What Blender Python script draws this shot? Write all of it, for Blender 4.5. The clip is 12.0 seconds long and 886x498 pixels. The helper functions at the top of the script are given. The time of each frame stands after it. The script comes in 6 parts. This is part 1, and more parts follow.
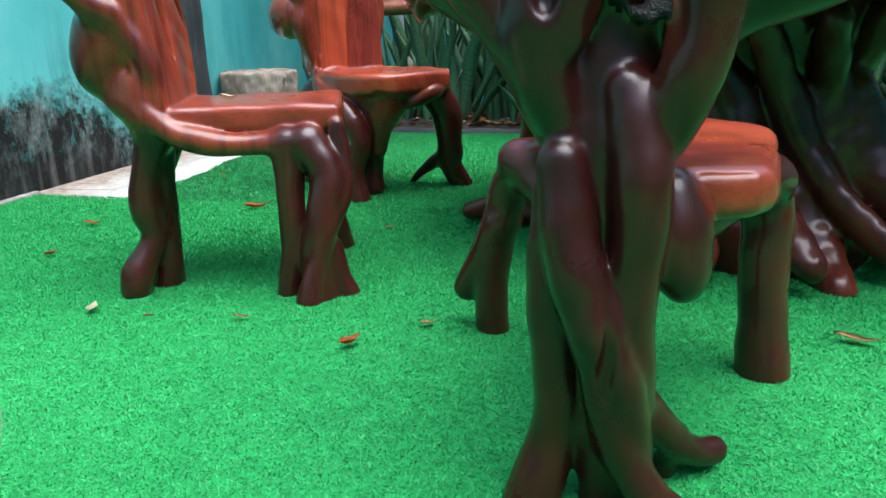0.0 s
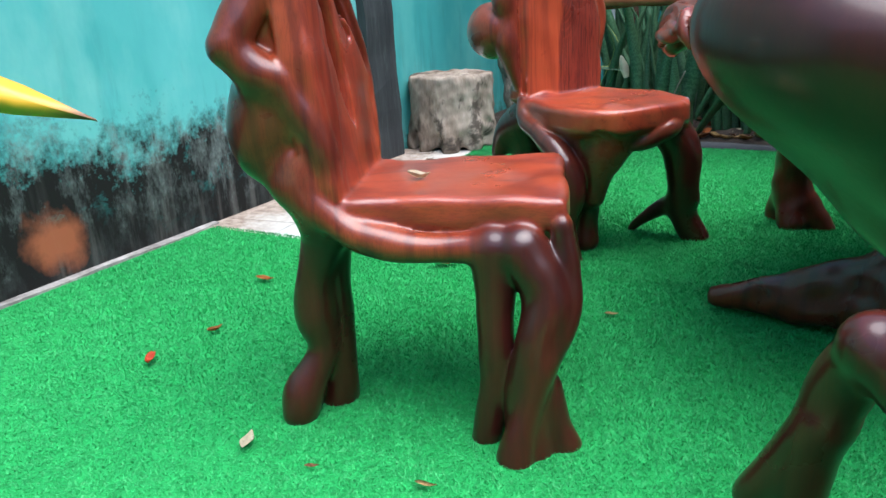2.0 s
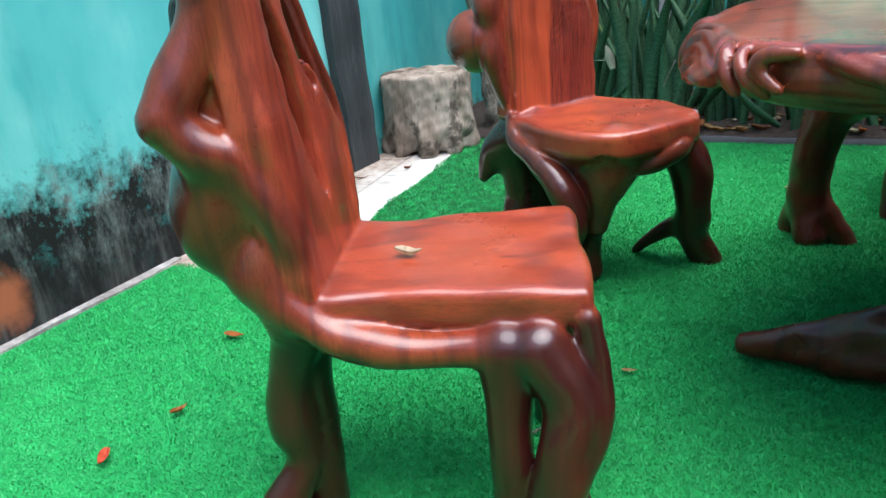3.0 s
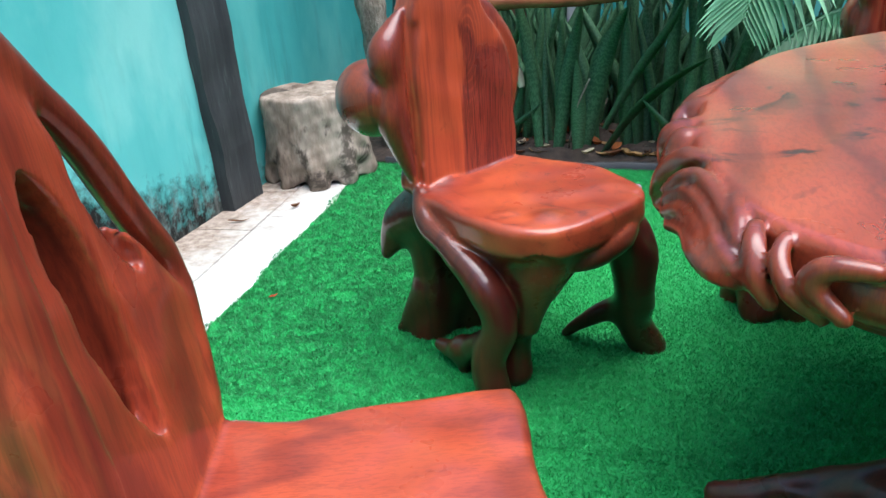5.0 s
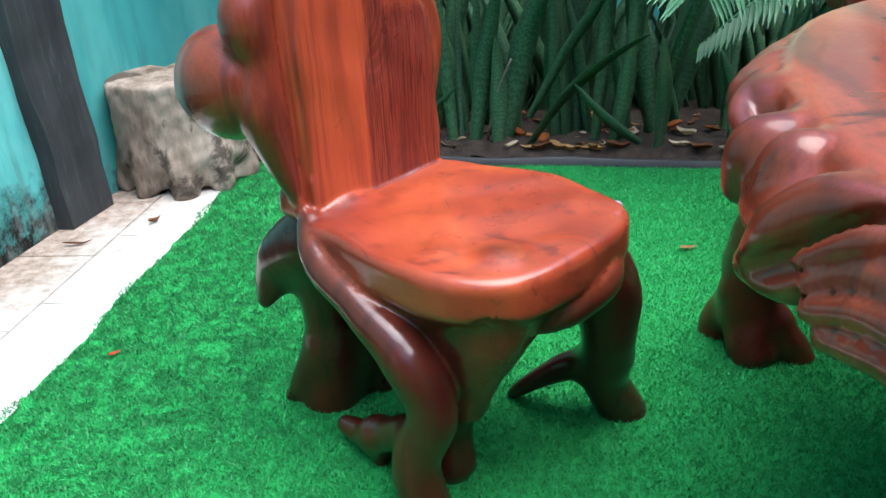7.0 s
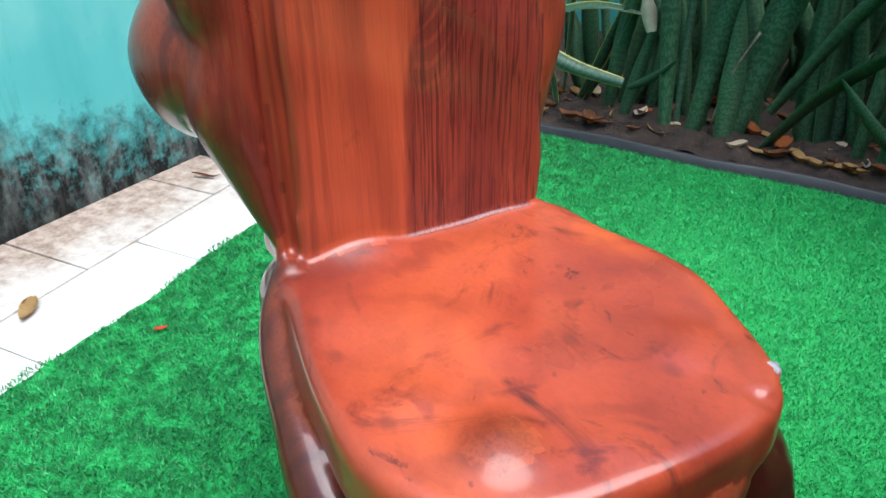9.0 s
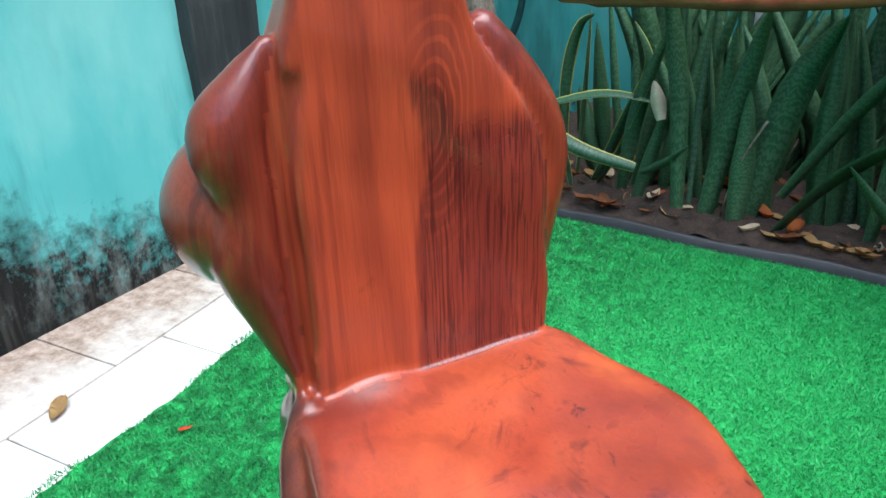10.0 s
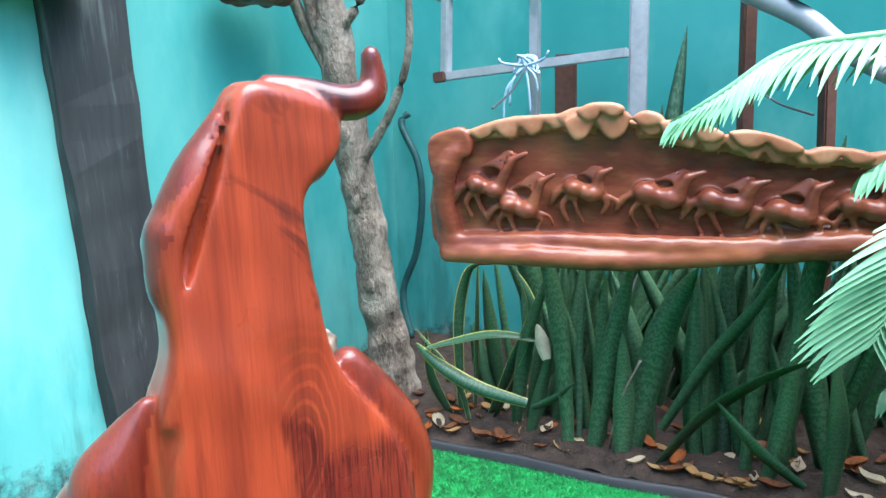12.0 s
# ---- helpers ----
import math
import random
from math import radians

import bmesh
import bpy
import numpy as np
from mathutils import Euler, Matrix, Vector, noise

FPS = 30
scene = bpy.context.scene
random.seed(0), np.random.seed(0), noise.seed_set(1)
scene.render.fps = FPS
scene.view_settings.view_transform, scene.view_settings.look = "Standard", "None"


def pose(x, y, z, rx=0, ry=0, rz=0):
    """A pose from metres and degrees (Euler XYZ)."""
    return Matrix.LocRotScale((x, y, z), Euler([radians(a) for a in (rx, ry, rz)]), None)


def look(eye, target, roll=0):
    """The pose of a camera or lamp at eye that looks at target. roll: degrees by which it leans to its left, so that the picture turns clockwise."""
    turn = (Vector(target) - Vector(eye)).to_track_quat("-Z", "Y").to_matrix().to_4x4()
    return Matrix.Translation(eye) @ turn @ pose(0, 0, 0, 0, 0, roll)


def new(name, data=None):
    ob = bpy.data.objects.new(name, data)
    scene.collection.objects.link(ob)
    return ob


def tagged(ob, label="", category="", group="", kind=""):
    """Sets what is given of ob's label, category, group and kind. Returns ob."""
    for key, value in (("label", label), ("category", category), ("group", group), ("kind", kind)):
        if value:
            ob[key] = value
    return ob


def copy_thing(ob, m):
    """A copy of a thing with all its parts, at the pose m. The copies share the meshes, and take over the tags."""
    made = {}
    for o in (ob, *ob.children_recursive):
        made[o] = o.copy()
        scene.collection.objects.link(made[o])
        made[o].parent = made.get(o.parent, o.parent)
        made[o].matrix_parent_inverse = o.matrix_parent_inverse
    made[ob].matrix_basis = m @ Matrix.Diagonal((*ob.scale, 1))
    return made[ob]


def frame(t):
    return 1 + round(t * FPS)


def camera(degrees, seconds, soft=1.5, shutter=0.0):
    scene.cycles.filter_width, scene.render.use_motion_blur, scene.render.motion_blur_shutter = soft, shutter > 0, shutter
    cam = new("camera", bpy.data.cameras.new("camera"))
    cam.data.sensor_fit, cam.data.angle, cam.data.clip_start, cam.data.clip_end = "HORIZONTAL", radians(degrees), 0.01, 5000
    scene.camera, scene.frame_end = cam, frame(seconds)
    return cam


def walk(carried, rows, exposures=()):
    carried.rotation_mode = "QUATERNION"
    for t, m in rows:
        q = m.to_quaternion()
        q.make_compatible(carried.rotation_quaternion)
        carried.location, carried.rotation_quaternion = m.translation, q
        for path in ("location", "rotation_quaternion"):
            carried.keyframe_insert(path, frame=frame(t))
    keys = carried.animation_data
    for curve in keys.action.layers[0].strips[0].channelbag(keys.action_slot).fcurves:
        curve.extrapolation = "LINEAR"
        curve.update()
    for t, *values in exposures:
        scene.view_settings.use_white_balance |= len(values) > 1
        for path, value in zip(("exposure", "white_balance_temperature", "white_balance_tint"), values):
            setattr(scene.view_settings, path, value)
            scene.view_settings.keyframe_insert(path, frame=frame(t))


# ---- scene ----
cam = camera(59.6, 12.0)
PATH = [
    (0, (1.059, 0.549, 0.643), (0.535, 2.393, 0.073), -1.7),
    (0.5, (0.969, 0.662, 0.678), (0.296, 2.463, 0.126), -2.7),
    (1, (0.914, 0.806, 0.714), (0.041, 2.512, 0.142), -4.1),
    (1.5, (0.883, 0.908, 0.773), (-0.082, 2.559, 0.187), -3.9),
    (2, (0.77, 1.05, 0.808), (-0.169, 2.697, 0.171), -3.4),
    (2.5, (0.689, 1.167, 0.868), (-0.198, 2.826, 0.188), -4.1),
    (2.7, (0.655, 1.218, 0.885), (-0.226, 2.878, 0.199), -4.7),
    (4.3, (0.486, 1.598, 1.05), (-0.386, 3.18, 0.193), -8.5),
    (4.5, (0.467, 1.629, 1.063), (-0.361, 3.244, 0.222), -6.6),
    (5, (0.413, 1.747, 1.063), (-0.212, 3.466, 0.254), -4.6),
    (5.5, (0.394, 1.903, 1.041), (-0.131, 3.661, 0.244), -4.1),
    (6, (0.369, 2.021, 1.007), (-0.137, 3.786, 0.215), -5.2),
    (6.5, (0.29, 2.146, 0.967), (-0.154, 3.924, 0.163), -4.5),
    (7, (0.237, 2.255, 0.936), (-0.137, 4.023, 0.079), -3.2),
    (7.5, (0.252, 2.391, 0.934), (-0.189, 4.117, 0.025), -1.9),
    (7.7, (0.264, 2.477, 0.933), (-0.286, 4.148, -0.018), -1.2),
    (9.3, (0.327, 2.83, 0.899), (-0.619, 4.283, -0.097), -1.2),
    (9.5, (0.33, 2.833, 0.926), (-0.624, 4.29, -0.057), -1.8),
    (10, (0.328, 2.825, 1.009), (-0.674, 4.312, 0.124), -2.2),
    (10.4, (0.332, 2.824, 1.064), (-0.693, 4.356, 0.288), -2.1),
    (10.5, (0.33, 2.824, 1.08), (-0.692, 4.371, 0.331), -1.8),
    (10.6, (0.333, 2.819, 1.087), (-0.686, 4.384, 0.37), -1.5),
    (11, (0.359, 2.83, 1.131), (-0.635, 4.451, 0.511), -1.2),
    (11.5, (0.402, 2.833, 1.181), (-0.528, 4.527, 0.667), -1.7),
    (12, (0.41, 2.814, 1.19), (-0.477, 4.555, 0.763), -1.9),
]
EXPOSURES = [(0.0, 1.65, 5950, 10), (2.6, 1.7, 5900, 10), (4.5, 1.75, 5950, 10), (7.5, 1.85, 6000, 10), (9.5, 1.65, 5950, 10), (10.5, 1.8, 5900, 10), (11.5, 2.2, 5900, 10), (12.0, 2.35, 5850, 10)]
walk(cam, [(t, look(eye, target, roll)) for t, eye, target, roll in PATH], EXPOSURES)

# ---------------------------------------------------------------- light
world = bpy.data.worlds.new("sky")
scene.world = world
world.use_nodes = True
wn, wl = world.node_tree.nodes, world.node_tree.links
sky = wn.new("ShaderNodeTexSky")
sky.sky_type, sky.sun_disc = "NISHITA", False
sky.sun_elevation, sky.sun_rotation = radians(72), radians(108)
sky.air_density, sky.dust_density = 1.0, 3.0
wl.new(sky.outputs["Color"], wn["Background"].inputs["Color"])
wn["Background"].inputs["Strength"].default_value = 0.11
sun = new("sun", bpy.data.lights.new("sun", "SUN"))
sun.data.energy, sun.data.angle, sun.data.color = 1.9, radians(64), (1.0, 0.98, 0.95)
sun.matrix_world = look((2.0, 2.0, 6.0), (0.2, 2.6, 0.0))


# ---------------------------------------------------------------- materials
class Mat:
    """A small node-building wrapper round one material."""

    def __init__(self, name, rough=0.6, spec=0.5):
        self.m = bpy.data.materials.new(name)
        self.m.use_nodes = True
        self.n, self.l = self.m.node_tree.nodes, self.m.node_tree.links
        self.b = self.n["Principled BSDF"]
        self.b.inputs["Roughness"].default_value = rough
        self.b.inputs["Specular IOR Level"].default_value = spec
        self.co = self.n.new("ShaderNodeTexCoord").outputs["Object"]

    def link(self, a, b):
        if hasattr(a, "is_linked"):
            self.l.new(a, b)
        else:
            b.default_value = (*a, 1.0) if isinstance(a, tuple) and len(a) == 3 and b.type == "RGBA" else a

    def stretch(self, sx, sy, sz, co=None):
        k = self.n.new("ShaderNodeMapping")
        k.inputs["Scale"].default_value = (sx, sy, sz)
        self.l.new(co or self.co, k.inputs["Vector"])
        return k.outputs["Vector"]

    def noise(self, scale, detail=4.0, rough=0.55, co=None, distort=0.0, color=False):
        k = self.n.new("ShaderNodeTexNoise")
        k.inputs["Scale"].default_value, k.inputs["Detail"].default_value = scale, detail
        k.inputs["Roughness"].default_value, k.inputs["Distortion"].default_value = rough, distort
        self.l.new(co or self.co, k.inputs["Vector"])
        return k.outputs["Color" if color else "Fac"]

    def wave(self, scale, distort, detail, dscale, co=None, axis="X"):
        k = self.n.new("ShaderNodeTexWave")
        k.bands_direction = axis
        for key, v in (("Scale", scale), ("Distortion", distort), ("Detail", detail), ("Detail Scale", dscale)):
            k.inputs[key].default_value = v
        self.l.new(co or self.co, k.inputs["Vector"])
        return k.outputs["Fac"]

    def voronoi(self, scale, co=None, out="Distance"):
        k = self.n.new("ShaderNodeTexVoronoi")
        k.inputs["Scale"].default_value = scale
        self.l.new(co or self.co, k.inputs["Vector"])
        return k.outputs[out]

    def ramp(self, fac, *stops):
        k = self.n.new("ShaderNodeValToRGB")
        e = k.color_ramp.elements
        for i, (p, c) in enumerate(stops):
            q = e[i] if i < 2 else e.new(p)
            q.position, q.color = p, (*(c if isinstance(c, tuple) else (c, c, c)), 1.0)
        self.l.new(fac, k.inputs["Fac"])
        return k.outputs["Color"]

    def mix(self, fac, a, b, blend="MIX"):
        k = self.n.new("ShaderNodeMix")
        k.data_type, k.blend_type = "RGBA", blend
        self.link(fac, k.inputs[0])
        self.link(a, k.inputs[6])
        self.link(b, k.inputs[7])
        return k.outputs[2]

    def math(self, op, a, b=0.0):
        k = self.n.new("ShaderNodeMath")
        k.operation = op
        self.link(a, k.inputs[0])
        self.link(b, k.inputs[1])
        return k.outputs[0]

    def axis(self, i, co=None):
        k = self.n.new("ShaderNodeSeparateXYZ")
        self.l.new(co or self.co, k.inputs[0])
        return k.outputs[i]

    def random(self):
        return self.n.new("ShaderNodeObjectInfo").outputs["Random"]

    def island(self):
        return self.n.new("ShaderNodeNewGeometry").outputs["Random Per Island"]

    def color(self, c):
        self.link(c, self.b.inputs["Base Color"])
        return self

    def rough(self, c):
        self.link(c, self.b.inputs["Roughness"])
        return self

    def bump(self, h, strength=0.3, dist=0.01):
        k = self.n.new("ShaderNodeBump")
        k.inputs["Strength"].default_value, k.inputs["Distance"].default_value = strength, dist
        self.l.new(h, k.inputs["Height"])
        self.l.new(k.outputs["Normal"], self.b.inputs["Normal"])
        return self


def make_wood(name, grain, heart=False, figure=1.0, ring=0.5, gloss=0.50, spec=0.30):
    """Varnished red hardwood; grain is the stretch of the pattern along x, y, z. heart: a dark heartwood half with a
    swirl at its head.
    The mesh's stain attribute tells how much dark varnish stain a carved piece was given; on the legs it also holds
    shade."""
    k = Mat(name, 0.26, spec)
    co = k.stretch(*grain)
    upright = grain[2] < 0.5
    big = k.noise(2.6, 4, 0.5, co, 0.8)
    fine = k.noise(26.0 if upright else 9.0, 5, 0.6, k.stretch(1.0, 1.0, 0.5, co), 0.5)
    pores = k.noise(190.0, 3, 0.6, k.stretch(1.0, 1.0, 0.22, co) if upright else co, 0.6)
    rings = k.wave(3.0, 9.0, 3.0, 1.0, co)
    base = k.ramp(big, (0.32, (0.17, 0.023, 0.013)), (0.46, (0.29, 0.044, 0.018)), (0.66, (0.41, 0.078, 0.026)))
    lines = 0.26 if ring > 0.2 else 0.10
    if heart:
        y, z = k.axis(1), k.axis(2)
        warp = k.math("MULTIPLY", k.math("SUBTRACT", k.noise(4.0, 4, 0.6, k.stretch(1, 1, 0.5), 0.8), 0.5), 0.10)
        yy = k.math("ADD", k.math("ADD", y, 0.020), warp)
        peak = k.math("MULTIPLY", k.ramp(k.math("ADD", yy, 0.03), (0.03, 1.0), (0.085, 0.0)), 0.075)
        zz = k.math("ADD", k.math("SUBTRACT", z, peak), k.math("MULTIPLY", warp, 0.4))
        half = k.math("MULTIPLY", k.ramp(yy, (0.0, 0.0), (0.010, 1.0)), k.ramp(zz, (0.745, 1.0), (0.775, 0.0)))
        base = k.mix(half, k.mix(0.55, base, (0.45, 0.076, 0.026)), k.mix(0.6, base, (0.150, 0.023, 0.017)))
        # growth rings that bend round a knot at the head of the heartwood
        ring_co = k.n.new("ShaderNodeVectorMath")
        ring_co.operation = "SUBTRACT"
        k.l.new(k.stretch(0.0, 1.0, 0.42), ring_co.inputs[0])
        ring_co.inputs[1].default_value = (0.0, 0.012, 0.322)
        size = k.n.new("ShaderNodeVectorMath")
        size.operation = "LENGTH"
        k.l.new(ring_co.outputs[0], size.inputs[0])
        radius = k.math("ADD", size.outputs["Value"], k.math("MULTIPLY", warp, 0.5))
        arcs = k.math("SINE", k.math("MULTIPLY", radius, 620.0))
        near = k.math("MULTIPLY", k.ramp(radius, (0.005, 0.6), (0.075, 0.0)), k.ramp(arcs, (0.35, 1.0), (0.75, 0.0)))
        near = k.math("MULTIPLY", near, k.ramp(yy, (0.0, 0.0), (0.03, 1.0)))
        base = k.mix(near, base, (0.052, 0.010, 0.009))
        lines = k.math("ADD", k.math("MULTIPLY", half, 0.62), 0.16)
    base = k.mix(k.ramp(rings, (0.0, ring), (0.18, 0.0)), base, (0.10, 0.015, 0.011))
    base = k.mix(k.ramp(fine, (0.36, 0.42 if ring > 0.2 else 0.25), (0.50, 0.0)), base, (0.11, 0.016, 0.011))
    base = k.mix(k.math("MULTIPLY", k.ramp(pores, (0.40, 1.0), (0.53, 0.0)), lines), base, (0.055, 0.009, 0.008))
    swirl = k.wave(1.1, 14.0, 4.0, 1.6, k.stretch(1.4, 1.4, 0.8))
    burl = k.noise(3.4, 5, 0.65, None, 2.2)
    base = k.mix(k.math("MULTIPLY", k.ramp(burl, (0.58, 0.0), (0.66, 0.8 * figure)), k.ramp(swirl, (0.2, 0.35), (0.8, 1.0))), base, (0.040, 0.010, 0.009))
    if ring < 0.2:
        # burl seat: clouded figure, curling flames and small round eyes
        flame = k.wave(7.0, 11.0, 5.0, 1.3, k.stretch(0.6, 1.3, 1.0))
        cloud = k.noise(4.2, 5, 0.62, None, 1.6)
        base = k.mix(k.math("MULTIPLY", k.ramp(flame, (0.55, 0.0), (0.9, 0.55)), k.ramp(cloud, (0.42, 0.0), (0.60, 1.0))), base, (0.15, 0.022, 0.012))
        base = k.mix(k.ramp(k.noise(6.5, 6, 0.7, None, 2.8), (0.55, 0.0), (0.68, 0.75)), base, (0.10, 0.016, 0.011))
        base = k.mix(k.ramp(k.noise(15.0, 5, 0.7, k.stretch(0.6, 1.2, 1.0), 2.0), (0.62, 0.0), (0.70, 0.8)), base, (0.040, 0.010, 0.009))
        eye = k.voronoi(9.0, k.stretch(1.0, 1.5, 1.0))
        base = k.mix(k.ramp(eye, (0.05, 0.35), (0.13, 0.0)), base, (0.055, 0.012, 0.009))
        base = k.mix(k.ramp(k.noise(3.1, 4, 0.5, k.stretch(1.0, 1.4, 1.0), 1.0), (0.56, 0.0), (0.72, 0.5)), base, (0.60, 0.125, 0.028))
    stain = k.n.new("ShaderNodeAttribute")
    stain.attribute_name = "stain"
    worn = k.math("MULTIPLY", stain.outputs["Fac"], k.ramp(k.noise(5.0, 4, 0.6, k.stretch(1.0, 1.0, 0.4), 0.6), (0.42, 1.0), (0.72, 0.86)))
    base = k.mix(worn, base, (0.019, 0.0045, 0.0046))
    k.color(base)
    k.rough(k.ramp(k.noise(7.0, 4), (0.3, 0.25), (0.7, 0.38)))
    k.bump(k.mix(0.35, k.mix(0.5, fine, burl), pores), 0.09, 0.003)
    k.b.inputs["Coat Weight"].default_value, k.b.inputs["Coat Roughness"].default_value = gloss, 0.11
    return k.m


WOOD = make_wood("red_wood_upright", (1.6, 1.6, 0.16))
WOOD_HEART = make_wood("red_wood_heart", (1.6, 1.6, 0.16), True, 1.0, 0.35)
WOOD_SEAT = make_wood("red_wood_seat", (0.3, 1.5, 1.5))
WOOD_BURL = make_wood("red_wood_burl_seat", (0.7, 1.0, 1.0), False, 1.2, 0.12)
WOOD_TOP = make_wood("red_wood_table", (0.9, 0.28, 1.0), False, 1.4, 0.6, 0.7)
WOOD_ROOT = make_wood("red_wood_root", (1.2, 1.2, 0.3), False, 1.0, 0.5, 0.22, 0.35)
BURL = Mat("black_burl_crust", 0.35)
BURL = BURL.color((0.014, 0.010, 0.010)).bump(BURL.noise(60.0, 5, 0.7), 1.0, 0.02).m


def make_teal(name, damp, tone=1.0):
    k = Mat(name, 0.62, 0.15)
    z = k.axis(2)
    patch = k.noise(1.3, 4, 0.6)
    # tone below 1 darkens the paint to stand for shade
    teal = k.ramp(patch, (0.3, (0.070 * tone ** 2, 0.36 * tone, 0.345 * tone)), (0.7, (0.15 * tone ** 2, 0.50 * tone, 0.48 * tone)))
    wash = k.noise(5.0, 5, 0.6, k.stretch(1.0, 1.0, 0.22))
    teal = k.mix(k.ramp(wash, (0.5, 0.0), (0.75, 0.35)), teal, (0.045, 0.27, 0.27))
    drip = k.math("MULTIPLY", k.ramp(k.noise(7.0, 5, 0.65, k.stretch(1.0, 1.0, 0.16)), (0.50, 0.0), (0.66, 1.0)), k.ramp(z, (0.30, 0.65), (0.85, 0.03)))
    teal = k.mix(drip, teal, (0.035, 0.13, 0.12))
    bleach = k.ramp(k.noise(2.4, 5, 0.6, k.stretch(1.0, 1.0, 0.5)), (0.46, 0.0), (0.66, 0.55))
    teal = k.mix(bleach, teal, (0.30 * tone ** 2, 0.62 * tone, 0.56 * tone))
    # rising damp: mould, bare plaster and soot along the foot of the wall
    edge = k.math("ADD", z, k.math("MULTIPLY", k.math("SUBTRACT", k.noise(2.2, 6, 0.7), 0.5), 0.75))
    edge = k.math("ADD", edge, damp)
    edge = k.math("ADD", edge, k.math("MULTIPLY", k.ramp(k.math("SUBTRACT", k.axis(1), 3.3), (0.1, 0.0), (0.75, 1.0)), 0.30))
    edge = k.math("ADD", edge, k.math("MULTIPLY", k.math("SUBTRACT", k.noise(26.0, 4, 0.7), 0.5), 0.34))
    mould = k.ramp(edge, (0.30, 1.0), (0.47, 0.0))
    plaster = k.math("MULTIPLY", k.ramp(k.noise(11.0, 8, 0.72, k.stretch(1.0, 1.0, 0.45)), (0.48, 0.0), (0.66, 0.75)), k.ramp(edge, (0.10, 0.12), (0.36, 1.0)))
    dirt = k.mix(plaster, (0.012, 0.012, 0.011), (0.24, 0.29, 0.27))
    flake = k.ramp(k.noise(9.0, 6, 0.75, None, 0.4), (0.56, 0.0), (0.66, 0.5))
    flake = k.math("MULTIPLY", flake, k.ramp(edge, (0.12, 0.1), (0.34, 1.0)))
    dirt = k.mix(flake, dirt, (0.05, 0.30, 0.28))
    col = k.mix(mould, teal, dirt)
    runs = k.noise(16.0, 3, 0.6, k.stretch(1.0, 1.0, 0.10))
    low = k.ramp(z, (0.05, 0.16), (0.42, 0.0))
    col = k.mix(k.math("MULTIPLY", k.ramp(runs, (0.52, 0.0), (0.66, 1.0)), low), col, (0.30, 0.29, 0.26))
    # a patch of bare red render
    k2 = k.n.new("ShaderNodeVectorMath")
    k2.operation = "DISTANCE"
    k.l.new(k.co, k2.inputs[0])
    k2.inputs[1].default_value = (-1.42, 2.47, 0.13)
    spot = k.math("ADD", k2.outputs["Value"], k.math("MULTIPLY", k.math("SUBTRACT", k.noise(9.0, 4), 0.5), 0.16))
    col = k.mix(k.ramp(spot, (0.05, 0.9), (0.12, 0.0)), col, (0.36, 0.11, 0.05))
    k.color(col)
    k.rough(k.ramp(mould, (0.0, 0.5), (1.0, 0.9)))
    k.bump(k.mix(0.5, k.noise(30.0, 6, 0.7), edge), 0.25, 0.006)
    return k.m


def simple(name, stops, scale, rough=0.7, bump=0.3, dist=0.004, detail=5, grain=None, spec=0.4, metal=0.0):
    k = Mat(name, rough, spec)
    co = k.stretch(*grain) if grain else None
    f = k.noise(scale, detail, 0.62, co)
    g = k.noise(scale * 7.0, 4, 0.6, co)
    k.color(k.mix(0.28, k.ramp(f, *stops), k.ramp(g, *stops)))
    k.bump(k.mix(0.5, f, g), bump, dist)
    k.b.inputs["Metallic"].default_value = metal
    return k.m


CHIP = simple("chipped_grey_wood", ((0.3, (0.05, 0.045, 0.05)), (0.7, (0.40, 0.38, 0.42))), 90.0, 0.7, 0.6)
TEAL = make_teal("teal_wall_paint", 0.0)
# Shaded copy of the wall paint: tone puts the shade into its colour.
TEAL_SHADED = make_teal("teal_wall_paint_shaded", 0.12, 0.72)
CHARCOAL = simple("charcoal_paint", ((0.35, (0.014, 0.016, 0.018)), (0.61, (0.038, 0.043, 0.044)), (0.73, (0.15, 0.185, 0.175))), 9.0, 0.75, 0.7, 0.012, grain=(1, 1, 0.10))
SOIL = simple("garden_soil", ((0.3, (0.014, 0.010, 0.008)), (0.7, (0.085, 0.058, 0.044))), 24.0, 0.95, 1.0, 0.03)
CONCRETE = simple("bare_concrete", ((0.3, (0.17, 0.16, 0.14)), (0.7, (0.30, 0.28, 0.25))), 4.0, 0.85, 0.3)
RUBBER = simple("black_edging", ((0.3, (0.012, 0.013, 0.016)), (0.7, (0.03, 0.032, 0.036))), 20.0, 0.5, 0.2)
BARK = simple("grey_bark", ((0.36, (0.06, 0.045, 0.033)), (0.5, (0.20, 0.165, 0.13)), (0.64, (0.36, 0.32, 0.26))), 13.0, 0.9, 1.0, 0.03, grain=(1, 1, 0.5))
STEEL = simple("galvanised_steel", ((0.3, (0.24, 0.26, 0.28)), (0.6, (0.42, 0.44, 0.47)), (0.8, (0.30, 0.16, 0.10))), 5.0, 0.5, 0.1, metal=0.25)
RUST = simple("rusty_steel", ((0.3, (0.05, 0.022, 0.017)), (0.7, (0.15, 0.062, 0.04))), 9.0, 0.7, 0.3)
STRING = simple("blue_twine", ((0.3, (0.22, 0.36, 0.48)), (0.7, (0.42, 0.58, 0.70))), 20.0, 0.6, 0.2)
WIRE = simple("dark_wire", ((0.3, (0.02, 0.02, 0.025)), (0.7, (0.06, 0.06, 0.065))), 20.0, 0.5, 0.1)
HOSE = simple("green_hose", ((0.3, (0.012, 0.05, 0.05)), (0.7, (0.03, 0.10, 0.10))), 20.0, 0.45, 0.1)
